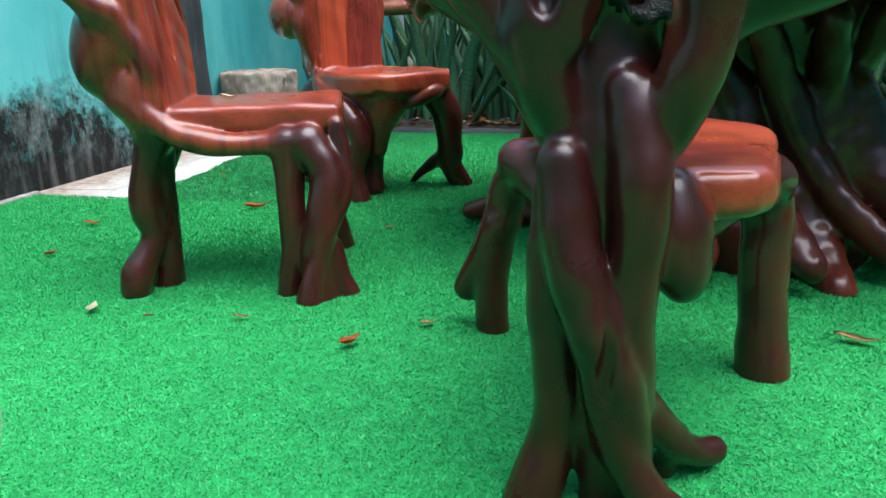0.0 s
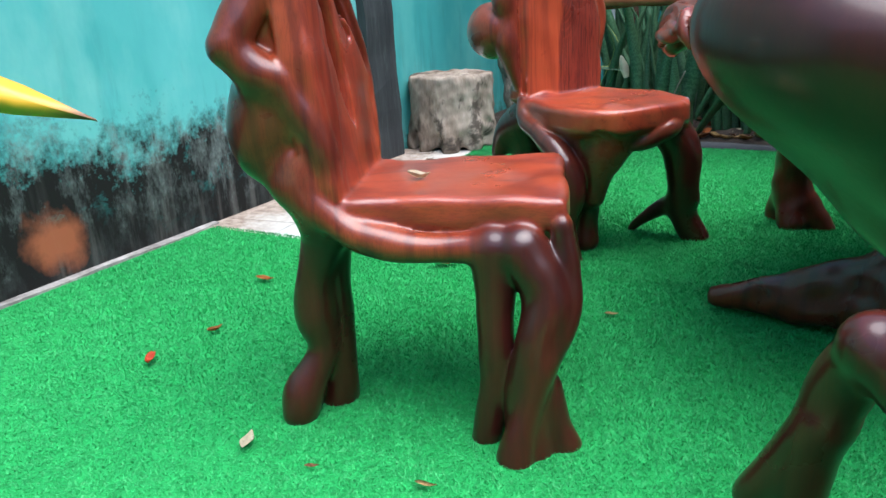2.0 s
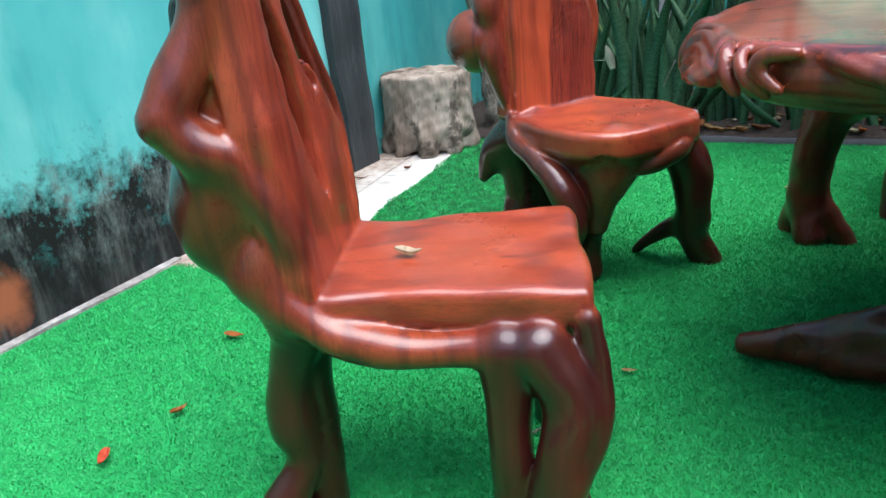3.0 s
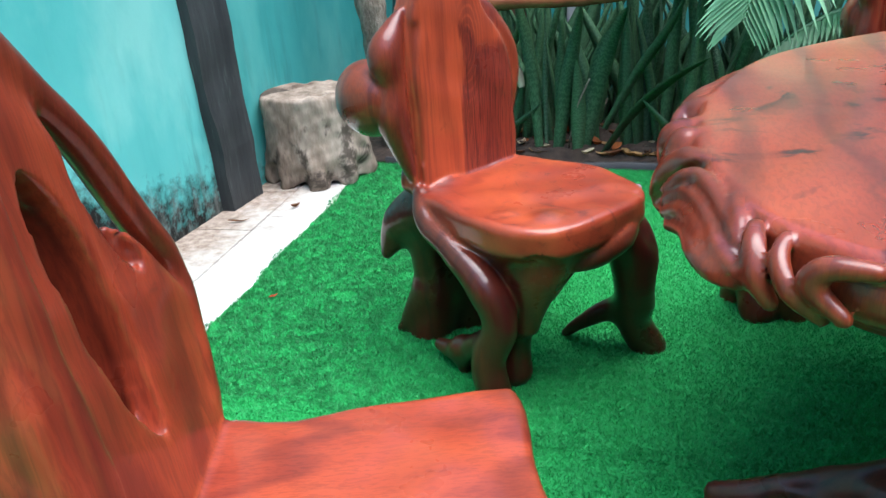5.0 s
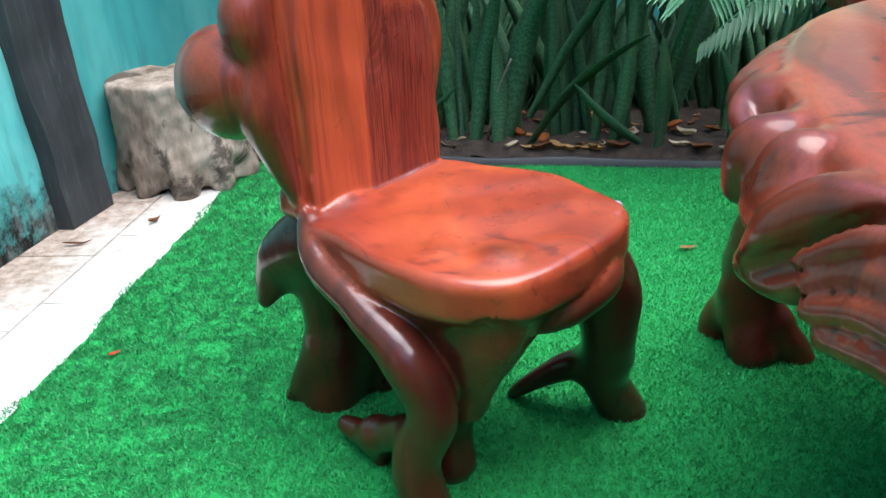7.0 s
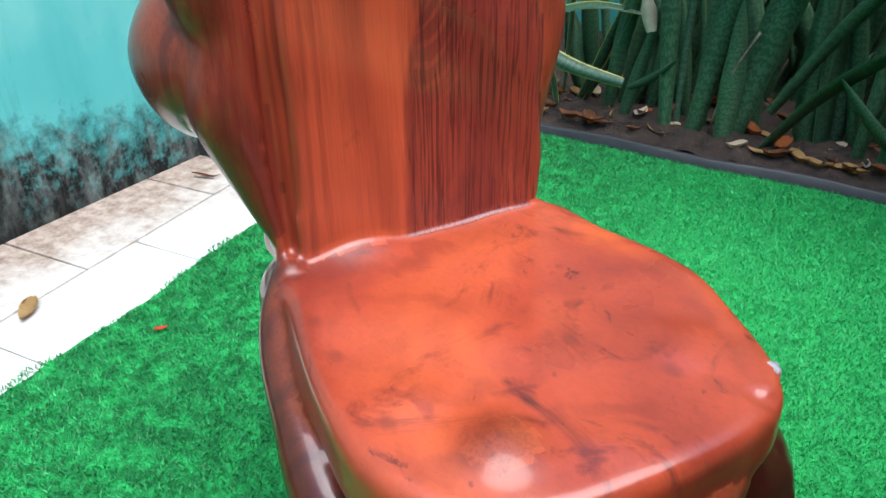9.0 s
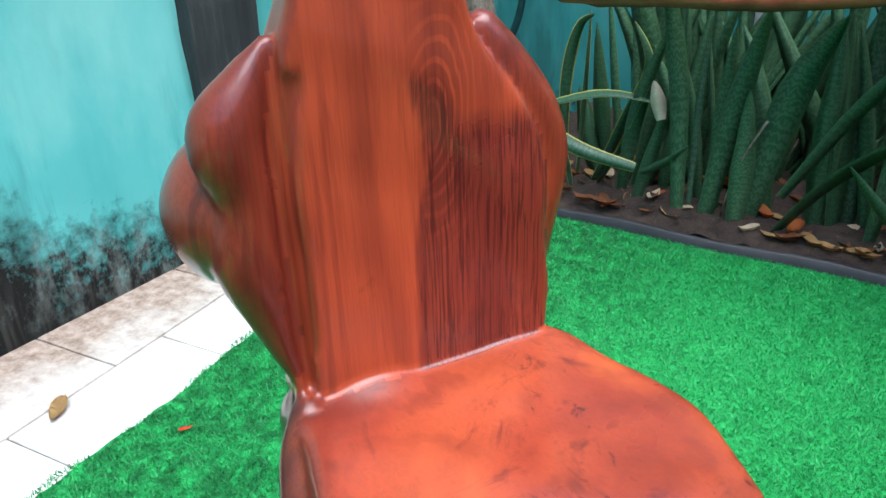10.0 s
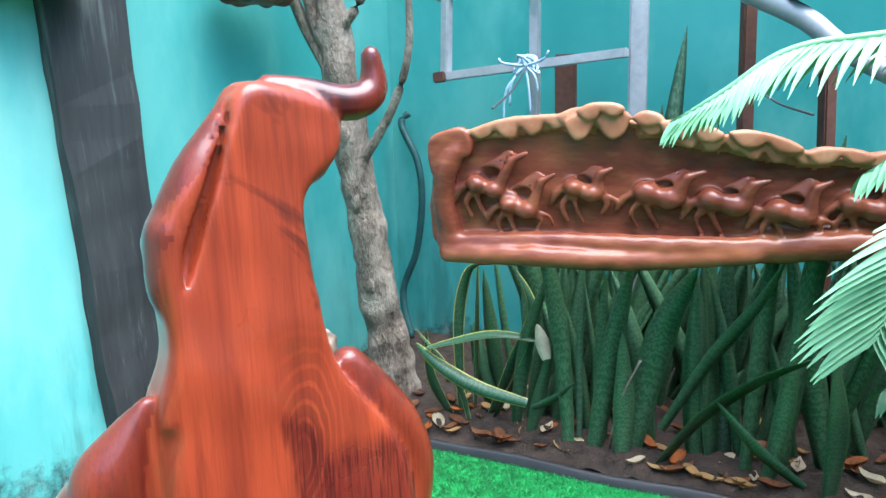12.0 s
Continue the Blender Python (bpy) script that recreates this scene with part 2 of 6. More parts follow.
LITTER = [simple("dry_leaf_tan", ((0.3, (0.30, 0.17, 0.06)), (0.7, (0.50, 0.34, 0.15))), 30.0, 0.7),
          simple("dry_leaf_orange", ((0.3, (0.30, 0.075, 0.015)), (0.7, (0.46, 0.16, 0.03))), 30.0, 0.6),
          simple("dry_leaf_brown", ((0.3, (0.13, 0.05, 0.022)), (0.7, (0.26, 0.11, 0.045))), 30.0, 0.7),
          simple("pale_dry_leaf", ((0.3, (0.48, 0.40, 0.27)), (0.7, (0.68, 0.61, 0.46))), 30.0, 0.7),
          simple("red_petal", ((0.3, (0.55, 0.05, 0.02)), (0.7, (0.72, 0.12, 0.04))), 30.0, 0.5)]
PANEL = simple("carved_panel_wood", ((0.3, (0.060, 0.018, 0.013)), (0.5, (0.19, 0.050, 0.028)), (0.7, (0.38, 0.135, 0.062))), 4.0, 0.22, 0.15, 0.004, grain=(0.5, 1, 1.6))
PANEL_PALE = simple("pale_carved_wood", ((0.3, (0.24, 0.075, 0.036)), (0.5, (0.37, 0.15, 0.075)), (0.7, (0.50, 0.28, 0.16))), 6.0, 0.4, 0.2, 0.004)


def make_stump():
    k = Mat("weathered_stump", 0.9, 0.2)
    f = k.noise(8.0, 6, 0.7, k.stretch(1, 1, 0.3))
    g = k.noise(4.0, 5, 0.7, None, 0.5)
    col = k.ramp(f, (0.34, (0.09, 0.065, 0.048)), (0.5, (0.235, 0.185, 0.145)), (0.66, (0.38, 0.315, 0.26)))
    col = k.mix(k.ramp(g, (0.53, 0.0), (0.60, 0.85)), col, (0.045, 0.035, 0.028))
    k.color(col).bump(k.mix(0.5, f, g), 0.8, 0.015)
    return k.m


STUMP = make_stump()


def make_tile():
    k = Mat("white_floor_tile", 0.35)
    x = k.axis(0, k.n.new("ShaderNodeNewGeometry").outputs["Position"])
    g = k.n.new("ShaderNodeNewGeometry").outputs["Position"]
    stain = k.math("ADD", k.math("MULTIPLY", k.math("ADD", x, 1.42), 1.0), k.math("MULTIPLY", k.math("SUBTRACT", k.noise(7.0, 6, 0.7, g), 0.5), 0.55))
    tone = k.ramp(k.noise(3.0, 3, 0.5, g), (0.3, (0.52, 0.51, 0.48)), (0.7, (0.66, 0.65, 0.62)))
    mud = k.ramp(k.noise(30.0, 5, 0.7, g), (0.3, (0.13, 0.085, 0.055)), (0.7, (0.40, 0.33, 0.27)))
    k.color(k.mix(k.ramp(stain, (0.10, 0.97), (0.40, 0.0)), tone, mud))
    k.rough(k.ramp(stain, (0.06, 0.9), (0.3, 0.3)))
    k.bump(k.noise(20.0, 4, 0.6, g), 0.1, 0.003)
    return k.m


TILE = make_tile()
MORTAR = simple("pale_mortar", ((0.3, (0.10, 0.09, 0.08)), (0.55, (0.28, 0.26, 0.24)), (0.75, (0.55, 0.53, 0.50))), 9.0, 0.95, 0.8, 0.01)
GROUT = simple("dirty_grout", ((0.3, (0.10, 0.08, 0.06)), (0.7, (0.24, 0.20, 0.16))), 20.0, 0.95, 0.3)


def make_turf(blade):
    k = Mat("artificial_turf_blade" if blade else "artificial_turf_mat", 0.55 if blade else 0.85, 0.3)
    g = k.n.new("ShaderNodeNewGeometry").outputs["Position"]
    x, y = k.axis(0, g), k.axis(1, g)
    a = k.noise(1.1, 3, 0.5, g)
    b = k.noise(9.0, 5, 0.65, g)
    c = k.ramp(a, (0.3, (0.020, 0.32, 0.070)), (0.7, (0.040, 0.43, 0.108)))
    c = k.mix(k.ramp(b, (0.45, 0.0), (0.75, 0.35)), c, (0.010, 0.22, 0.05))
    # the strip beside the tiles has a long, flattened nap with dark partings
    strip = k.math("MULTIPLY", k.ramp(k.math("SUBTRACT", y, 3.0), (0.055, 0.0), (0.075, 1.0)), k.ramp(k.math("ADD", x, 1.0), (0.5, 1.0), (1.0, 0.0)))
    part_lines = k.noise(24.0, 5, 0.72, g, 0.9)
    c = k.mix(k.math("MULTIPLY", k.ramp(part_lines, (0.45, 0.95), (0.60, 0.0)), k.math("ADD", k.math("MULTIPLY", strip, 0.66), 0.28)), c, (0.003, 0.065, 0.012))
    clump = k.noise(60.0, 3, 0.65, g)
    c = k.mix(k.ramp(clump, (0.40, 0.42), (0.55, 0.0)), c, (0.006, 0.15, 0.030))
    if blade:
        c = k.mix(k.ramp(k.island(), (0.0, 0.0), (1.0, 0.34)), c, (0.085, 0.50, 0.18))
    else:
        c = k.mix(0.3, c, (0.006, 0.16, 0.035))
        k.bump(k.noise(160.0, 3, 0.6, g), 0.8, 0.006)
    return k.color(c).m


TURF, BLADE = make_turf(False), make_turf(True)


def make_blade_leaf(name, a, b, margin):
    """Strap leaf: cross banding along the blade, and a margin of another colour. u runs across, v along."""
    k = Mat(name, 0.38)
    uv = k.n.new("ShaderNodeUVMap").outputs["UV"]
    u, v = k.axis(0, uv), k.axis(1, uv)
    band = k.wave(2.2, 10.0, 5.0, 3.0, k.stretch(1.0, 4.5, 1.0, uv), "Y")
    base = k.mix(k.ramp(band, (0.35, 0.05), (0.75, 0.6)), a, b)
    base = k.mix(k.math("MULTIPLY", k.random(), 0.55), base, (0.022, 0.055, 0.026))
    side = k.math("ABSOLUTE", k.math("SUBTRACT", u, 0.5))
    base = k.mix(k.ramp(side, (0.40, 0.0), (0.44, 1.0)), base, margin)
    return k.color(base).bump(band, 0.04, 0.002).m


SNAKE = make_blade_leaf("snake_plant_green", (0.030, 0.092, 0.042), (0.105, 0.215, 0.118), (0.070, 0.155, 0.072))
SNAKE_PALE = make_blade_leaf("snake_plant_silver", (0.035, 0.11, 0.06), (0.20, 0.31, 0.23), (0.05, 0.14, 0.07))
SNAKE_GOLD = make_blade_leaf("snake_plant_gold_edge", (0.025, 0.09, 0.045), (0.09, 0.19, 0.11), (0.48, 0.47, 0.12))
PALM = simple("palm_leaflet", ((0.3, (0.12, 0.34, 0.17)), (0.7, (0.30, 0.56, 0.33))), 6.0, 0.4, 0.1)
PALM_DARK = simple("palm_leaflet_dark", ((0.3, (0.03, 0.12, 0.055)), (0.7, (0.075, 0.22, 0.10))), 6.0, 0.4, 0.1)


# ---------------------------------------------------------------- building tools
def part(name, bm, material, parent=None, label=""):
    """Links a bmesh, or a finished mesh, as one object under a thing or a part."""
    if isinstance(bm, bmesh.types.BMesh):
        me = bpy.data.meshes.new(name)
        bm.normal_update()
        bm.to_mesh(me)
        bm.free()
    else:
        me = bm
    if not me.materials:
        me.materials.append(material)
    ob = new(name, me)
    ob.parent = parent
    if label:
        ob["label"] = label
    return ob


def thing(name, m, label, category, group="", kind=""):
    ob = new(name)
    ob.matrix_basis = m
    return tagged(ob, label, category, group, kind)


def smooth(bm):
    for f in bm.faces:
        f.smooth = True
    return bm


def box(x0, y0, z0, x1, y1, z1, bevel=0.0):
    bm = bmesh.new()
    bmesh.ops.create_cube(bm, size=1.0, matrix=Matrix.Translation(((x0 + x1) / 2, (y0 + y1) / 2, (z0 + z1) / 2)) @ Matrix.Diagonal((x1 - x0, y1 - y0, z1 - z0, 1)))
    if bevel:
        bmesh.ops.bevel(bm, geom=bm.edges[:], offset=bevel, segments=2, affect="EDGES")
    return bm


def spline(pts, n, closed=False):
    """Points along a Catmull-Rom curve."""
    p = np.array(pts, float)
    m = len(p)
    out = []
    for i in range(m if closed else m - 1):
        a, b, c, d = (p[(i + j) % m] if closed else p[min(max(i + j, 0), m - 1)] for j in (-1, 0, 1, 2))
        for s in np.arange(n) / n:
            out.append(0.5 * (2 * b + (c - a) * s + (2 * a - 5 * b + 4 * c - d) * s * s + (3 * b - a - 3 * c + d) * s ** 3))
    if not closed:
        out.append(p[-1])
    return np.array(out)


def tube(pts, radii, sides=8, n=5, bm=None, lumpy=0.0):
    """A smooth tapering tube through the points, with rounded-off ends."""
    bm = bm or bmesh.new()
    c = spline([(*q, r) for q, r in zip(pts, radii)], n)
    rings, up = [], Vector((0.31, 0.17, 0.93))
    for i, q in enumerate(c):
        d = Vector(c[min(i + 1, len(c) - 1)][:3] - c[max(i - 1, 0)][:3]).normalized()
        a = d.cross(up if abs(d.dot(up)) < 0.95 else Vector((1, 0, 0))).normalized()
        b = d.cross(a)
        ring = []
        for j in range(sides):
            w = 2 * math.pi * j / sides
            r = q[3] * (1 + lumpy * noise.noise(Vector((q[0] * 14 + math.cos(w), q[1] * 14 + math.sin(w), q[2] * 14))))
            ring.append(bm.verts.new(Vector(q[:3]) + (a * math.cos(w) + b * math.sin(w)) * r))
        rings.append(ring)
    for r0, r1 in zip(rings, rings[1:]):
        for j in range(sides):
            bm.faces.new((r0[j], r1[j], r1[(j + 1) % sides], r0[(j + 1) % sides]))
    bm.faces.new(rings[0])
    bm.faces.new(rings[-1][::-1])
    bmesh.ops.recalc_face_normals(bm, faces=bm.faces[:])
    return smooth(bm)


class Clay:
    """Carved forms: rounded shapes melted together on a grid, then skinned, and cut into the named parts."""

    def __init__(self, lo, hi, h, stains={}):
        self.stains = stains
        self.lo, self.h = np.array(lo, float), h
        n = [int(math.ceil((b - a) / h)) + 1 for a, b in zip(lo, hi)]
        self.ax = [self.lo[i] + h * np.arange(n[i]) for i in range(3)]
        self.f = np.full(n, 0.2, np.float32)
        self.d = np.full(n, 0.2, np.float32)
        self.who = np.zeros(n, np.int16)
        self.tint = np.zeros(n, np.float32)
        self.names = []

    def window(self, lo, hi):
        sl = []
        for i in range(3):
            a = int((lo[i] - self.lo[i]) / self.h)
            b = int((hi[i] - self.lo[i]) / self.h) + 2
            sl.append(slice(max(a, 0), min(max(b, 1), len(self.ax[i]))))
        return tuple(sl), np.meshgrid(*(self.ax[i][sl[i]].astype(np.float32) for i in range(3)), indexing="ij")

    def merge(self, sl, d, name, k):
        if name not in self.names:
            self.names.append(name)
        f = self.f[sl]
        w = np.maximum(k - np.abs(f - d), 0) / k
        self.f[sl] = np.minimum(f, d) - w * w * k * 0.25
        near = d < self.d[sl]
        self.d[sl][near] = d[near]
        self.who[sl][near] = self.names.index(name)
        self.tint[sl][near] = self.stains.get(name.split(".")[0], 0.0)

    def carve(self, sl, d, k):
        f = self.f[sl]
        w = np.maximum(k - np.abs(f + d), 0) / k
        self.f[sl] = np.maximum(f, -d) + w * w * k * 0.25

    def limb_field(self, pts, radii, pad, n=5):
        c = spline([(*q, r) for q, r in zip(pts, radii)], n)
        r = c[:, 3].max() + pad
        sl, (x, y, z) = self.window(c[:, :3].min(0) - r, c[:, :3].max(0) + r)
        best = np.full(x.shape, 9.0, np.float32)
        for a, b in zip(c, c[1:]):
            v = b[:3] - a[:3]
            px, py, pz = x - a[0], y - a[1], z - a[2]
            t = np.clip((px * v[0] + py * v[1] + pz * v[2]) / max(v @ v, 1e-9), 0, 1)
            dist = np.sqrt((px - t * v[0]) ** 2 + (py - t * v[1]) ** 2 + (pz - t * v[2]) ** 2) - (a[3] + t * (b[3] - a[3]))
            np.minimum(best, dist, out=best)
        return sl, best

    def limb(self, name, pts, radii, k=0.025, n=5):
        self.merge(*self.limb_field(pts, radii, k + 3 * self.h, n), name, k)

    def groove(self, pts, radii, k=0.012, n=5):
        self.carve(*self.limb_field(pts, radii, k + 3 * self.h, n), k)

    def blob_field(self, c, r, turn, pad):
        e = max(r) + pad
        sl, (x, y, z) = self.window(np.array(c) - e, np.array(c) + e)
        m = np.array(Euler([radians(a) for a in turn]).to_matrix().transposed())
        p = [m[i][0] * (x - c[0]) + m[i][1] * (y - c[1]) + m[i][2] * (z - c[2]) for i in range(3)]
        a = np.sqrt(sum((p[i] / r[i]) ** 2 for i in range(3)))
        b = np.sqrt(sum((p[i] / r[i] ** 2) ** 2 for i in range(3))) + 1e-6
        return sl, (a * (a - 1) / b).astype(np.float32)

    def blob(self, name, c, r, turn=(0, 0, 0), k=0.03):
        self.merge(*self.blob_field(c, r, turn, k + 3 * self.h), name, k)

    def hollow(self, c, r, turn=(0, 0, 0), k=0.015):
        self.carve(*self.blob_field(c, r, turn, k + 3 * self.h), k)

    def plank(self, name, outline, m, half, soft, k=0.02, n=5):
        """A board of the closed outline in the plane of m, half as thick as given to each side, with edges rounded by soft."""
        poly = spline(outline, n, True)
        inv = np.array(m.inverted())
        corners = [np.array(m @ Vector((*q, s * half))) for q in poly for s in (-1, 1)]
        e = k + soft + 3 * self.h
        sl, (x, y, z) = self.window(np.min(corners, 0) - e, np.max(corners, 0) + e)
        u, v, w = (inv[i][0] * x + inv[i][1] * y + inv[i][2] * z + inv[i][3] for i in range(3))
        best, inside = np.full(u.shape, 9.0, np.float32), np.zeros(u.shape, bool)
        for a, b in zip(poly, np.roll(poly, -1, 0)):
            g = b - a
            t = np.clip(((u - a[0]) * g[0] + (v - a[1]) * g[1]) / max(g @ g, 1e-9), 0, 1)
            np.minimum(best, (u - a[0] - t * g[0]) ** 2 + (v - a[1] - t * g[1]) ** 2, out=best)
            if abs(g[1]) > 1e-9:
                inside ^= ((a[1] > v) != (b[1] > v)) & (u < g[0] * (v - a[1]) / g[1] + a[0])
        flat = np.where(inside, -1, 1) * np.sqrt(best) + soft
        tall = np.abs(w) - half + soft
        self.merge(sl, (np.hypot(np.maximum(flat, 0), np.maximum(tall, 0)) + np.minimum(np.maximum(flat, tall), 0) - soft).astype(np.float32), name, k)

    def uneven(self, amount, size, seed=0.0):
        """Slow hand-carved unevenness of the whole surface."""
        x, y, z = np.meshgrid(*[a.astype(np.float32) * (6.28 / size) for a in self.ax], indexing="ij")
        s = np.sin(x + 1.3 * np.sin(0.7 * z + seed)) * np.cos(y * 0.9 + seed) + 0.6 * np.sin(1.7 * z + 1.1 * y + seed) * np.sin(1.4 * x - 0.6 * z)
        self.f += amount * s.astype(np.float32)

    def skin(self):
        f, lo, h = self.f, self.lo, self.h
        s = f < 0
        cells = sum(s[i:s.shape[0] - 1 + i, j:s.shape[1] - 1 + j, k:s.shape[2] - 1 + k].astype(np.int8) for i in (0, 1) for j in (0, 1) for k in (0, 1))
        on = (cells > 0) & (cells < 8)
        idx = np.argwhere(on)
        ids = np.full(on.shape, -1, np.int32)
        ids[on] = np.arange(len(idx))
        val = {c: f[idx[:, 0] + c[0], idx[:, 1] + c[1], idx[:, 2] + c[2]] for c in [(i, j, k) for i in (0, 1) for j in (0, 1) for k in (0, 1)]}
        total, count = np.zeros((len(idx), 3)), np.zeros(len(idx))
        for c in val:
            for ax in range(3):
                if c[ax] == 0:
                    e = tuple(1 if i == ax else c[i] for i in range(3))
                    a, b = val[c], val[e]
                    cut = (a < 0) != (b < 0)
                    t = np.where(cut, a / np.where(cut, a - b, 1), 0)
                    q = np.tile(np.array(c, float), (len(idx), 1))
                    q[:, ax] += t
                    total[cut] += q[cut]
                    count[cut] += 1
        frac = total / count[:, None]
        quads = []
        for ax in range(3):
            u, v = (ax + 1) % 3, (ax + 2) % 3
            first = [slice(None)] * 3
            second = [slice(None)] * 3
            first[ax], second[ax] = slice(0, -1), slice(1, None)
            a, b = s[tuple(first)], s[tuple(second)]
            diff = a != b
            edge = np.zeros_like(diff)
            mid = [slice(None)] * 3
            mid[u], mid[v] = slice(1, -1), slice(1, -1)
            edge[tuple(mid)] = diff[tuple(mid)]
            e = np.argwhere(edge)
            out = a[edge]
            corner = []
            for du, dv in ((1, 1), (0, 1), (0, 0), (1, 0)):
                g = e.copy()
                g[:, u] -= du
                g[:, v] -= dv
                corner.append(ids[g[:, 0], g[:, 1], g[:, 2]])
            q = np.stack(corner, 1)
            q[~out] = q[~out][:, ::-1]
            quads.append(q)
        quads = np.concatenate(quads)
        grad = np.gradient(f, h)
        normal = np.zeros((len(idx), 3))
        for c in val:
            w = np.prod([frac[:, i] if c[i] else 1 - frac[:, i] for i in range(3)], 0)
            for i in range(3):
                normal[:, i] += w * grad[i][idx[:, 0] + c[0], idx[:, 1] + c[1], idx[:, 2] + c[2]]
        tint = self.tint
        for i in range(3):
            for ax in range(3):
                tint = (np.roll(tint, 1, ax) + tint + np.roll(tint, -1, ax)) / 3
        stain = np.zeros(len(idx))
        for c in val:
            w = np.prod([frac[:, i] if c[i] else 1 - frac[:, i] for i in range(3)], 0)
            stain += w * tint[idx[:, 0] + c[0], idx[:, 1] + c[1], idx[:, 2] + c[2]]
        normal /= np.linalg.norm(normal, axis=1)[:, None] + 1e-9
        pos = lo + (idx + frac) * h
        where = np.clip(np.round((pos[quads].mean(1) - lo) / h).astype(int), 0, np.array(f.shape) - 1)
        return pos, quads, normal, stain, self.who[where[:, 0], where[:, 1], where[:, 2]]

    def parts(self, parent, materials, labels={}, under={}):
        """Links each named part of the form as a mesh under the parent. A name may end in .something, which Blender numbers anew."""
        pos, quads, normal, stain, who = self.skin()
        made = {}
        for i, name in enumerate(self.names):
            q = quads[who == i]
            if not len(q):
                continue
            used, back = np.unique(q, return_inverse=True)
            me = bpy.data.meshes.new(name.split(".")[0])
            me.from_pydata(pos[used].tolist(), [], back.reshape(-1, 4).tolist())
            me.polygons.foreach_set("use_smooth", [True] * len(me.polygons))
            if self.stains:
                me.attributes.new("stain", "FLOAT", "POINT").data.foreach_set("value", stain[used])
            me.normals_split_custom_set_from_vertices(normal[used].tolist())
            kind = name.split(".")[0]
            made[name] = part(kind, me, materials[kind], parent, labels.get(kind, ""))
        for name, owner in under.items():
            for piece in made:
                if piece.split(".")[0] == name and owner in made:
                    made[piece].parent = made[owner]
        return made


# ---------------------------------------------------------------- setting
WALL_X, BACK_Y, BED_Y, EDGE_X = -1.42, 5.93, 4.89, -0.905


def structure(name, bm, material, label, category=""):
    return tagged(part(name, bm, material), label, category or name.split("_")[0], kind="structure")


structure("ground", box(-30, -30, -0.30, 30, 30, -0.03), CONCRETE, "plain concrete ground under and around the yard", "ground")
# Walls rise to 3.3 so their unseen upper part holds back low sky.
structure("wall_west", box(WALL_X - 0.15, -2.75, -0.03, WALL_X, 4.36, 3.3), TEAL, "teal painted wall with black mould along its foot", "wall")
structure("wall_west_corner", box(WALL_X - 0.15, 4.36, -0.03, WALL_X, BACK_Y + 0.15, 3.3), TEAL_SHADED, "shaded teal painted wall behind the pillar", "wall")
structure("wall_north", box(WALL_X, BACK_Y, -0.03, 4.8, BACK_Y + 0.15, 3.3), TEAL_SHADED, "teal painted garden wall in shade", "wall")
# East and south walls are unseen additions that cut low light reaching the furniture.
structure("wall_east", box(4.8, -2.6, -0.03, 4.95, BACK_Y + 0.15, 3.3), TEAL_SHADED, "unseen plain teal wall added to hold back low light", "wall")
structure("wall_south", box(WALL_X, -2.75, -0.03, 4.95, -2.6, 3.3), TEAL_SHADED, "unseen plain teal wall added to hold back low light", "wall")


def pillar():
    bm = bmesh.new()
    for i in range(31):
        z = -0.03 + 2.73 * i / 30
        for x, y, dy in ((WALL_X - 0.02, 4.225, -0.035), (WALL_X + 0.055, 4.225, -0.035), (WALL_X + 0.06, 4.44, 0.0), (WALL_X - 0.02, 4.44, 0.0)):
            bm.verts.new((x - 0.02 * z + 0.012 * noise.noise(Vector((y * 9, z * 5, 1))), y + dy * z + 0.012 * noise.noise(Vector((x * 9, z * 6, 4))), z))
    v = list(bm.verts)
    for i in range(30):
        for j in range(4):
            bm.faces.new((v[4 * i + j], v[4 * i + (j + 1) % 4], v[4 * i + 4 + (j + 1) % 4], v[4 * i + 4 + j]))
    bm.faces.new(v[-4:])
    return bm


structure("pillar", pillar(), CHARCOAL, "charcoal-painted concrete pillar with worn flaking edges", "pillar")


def turf_edge(y):
    return EDGE_X - 0.085 * (y - 3.27)


def wobbly_strip(x0, x1, y0, y1, z0, z1, side):
    """A flat strip whose edge on one side is ragged."""
    bm = bmesh.new()
    n = 150
    top, low = [], []
    for i in range(n + 1):
        y = y0 + (y1 - y0) * i / n
        w = 0.018 * noise.noise(Vector((3.1, y * 4, 0))) + 0.012 * noise.noise(Vector((1.7, y * 17, 2)))
        a, b = (x0, x1 + w) if side else (turf_edge(y) + w, x1)
        top.append((bm.verts.new((a, y, z1)), bm.verts.new((b, y, z1))))
        low.append((bm.verts.new((a, y, z0)), bm.verts.new((b, y, z0))))
    for i in range(n):
        (a, b), (c, d), (e, f), (g, h) = top[i], top[i + 1], low[i], low[i + 1]
        bm.faces.new((a, b, d, c))
        bm.faces.new((b, f, h, d))
        bm.faces.new((e, a, c, g))
    return bm


structure("trim", wobbly_strip(WALL_X, WALL_X + 0.035, -2.58, 3.12, -0.03, 0.009, True), MORTAR, "rough mortar strip along the foot of the wall", "trim")


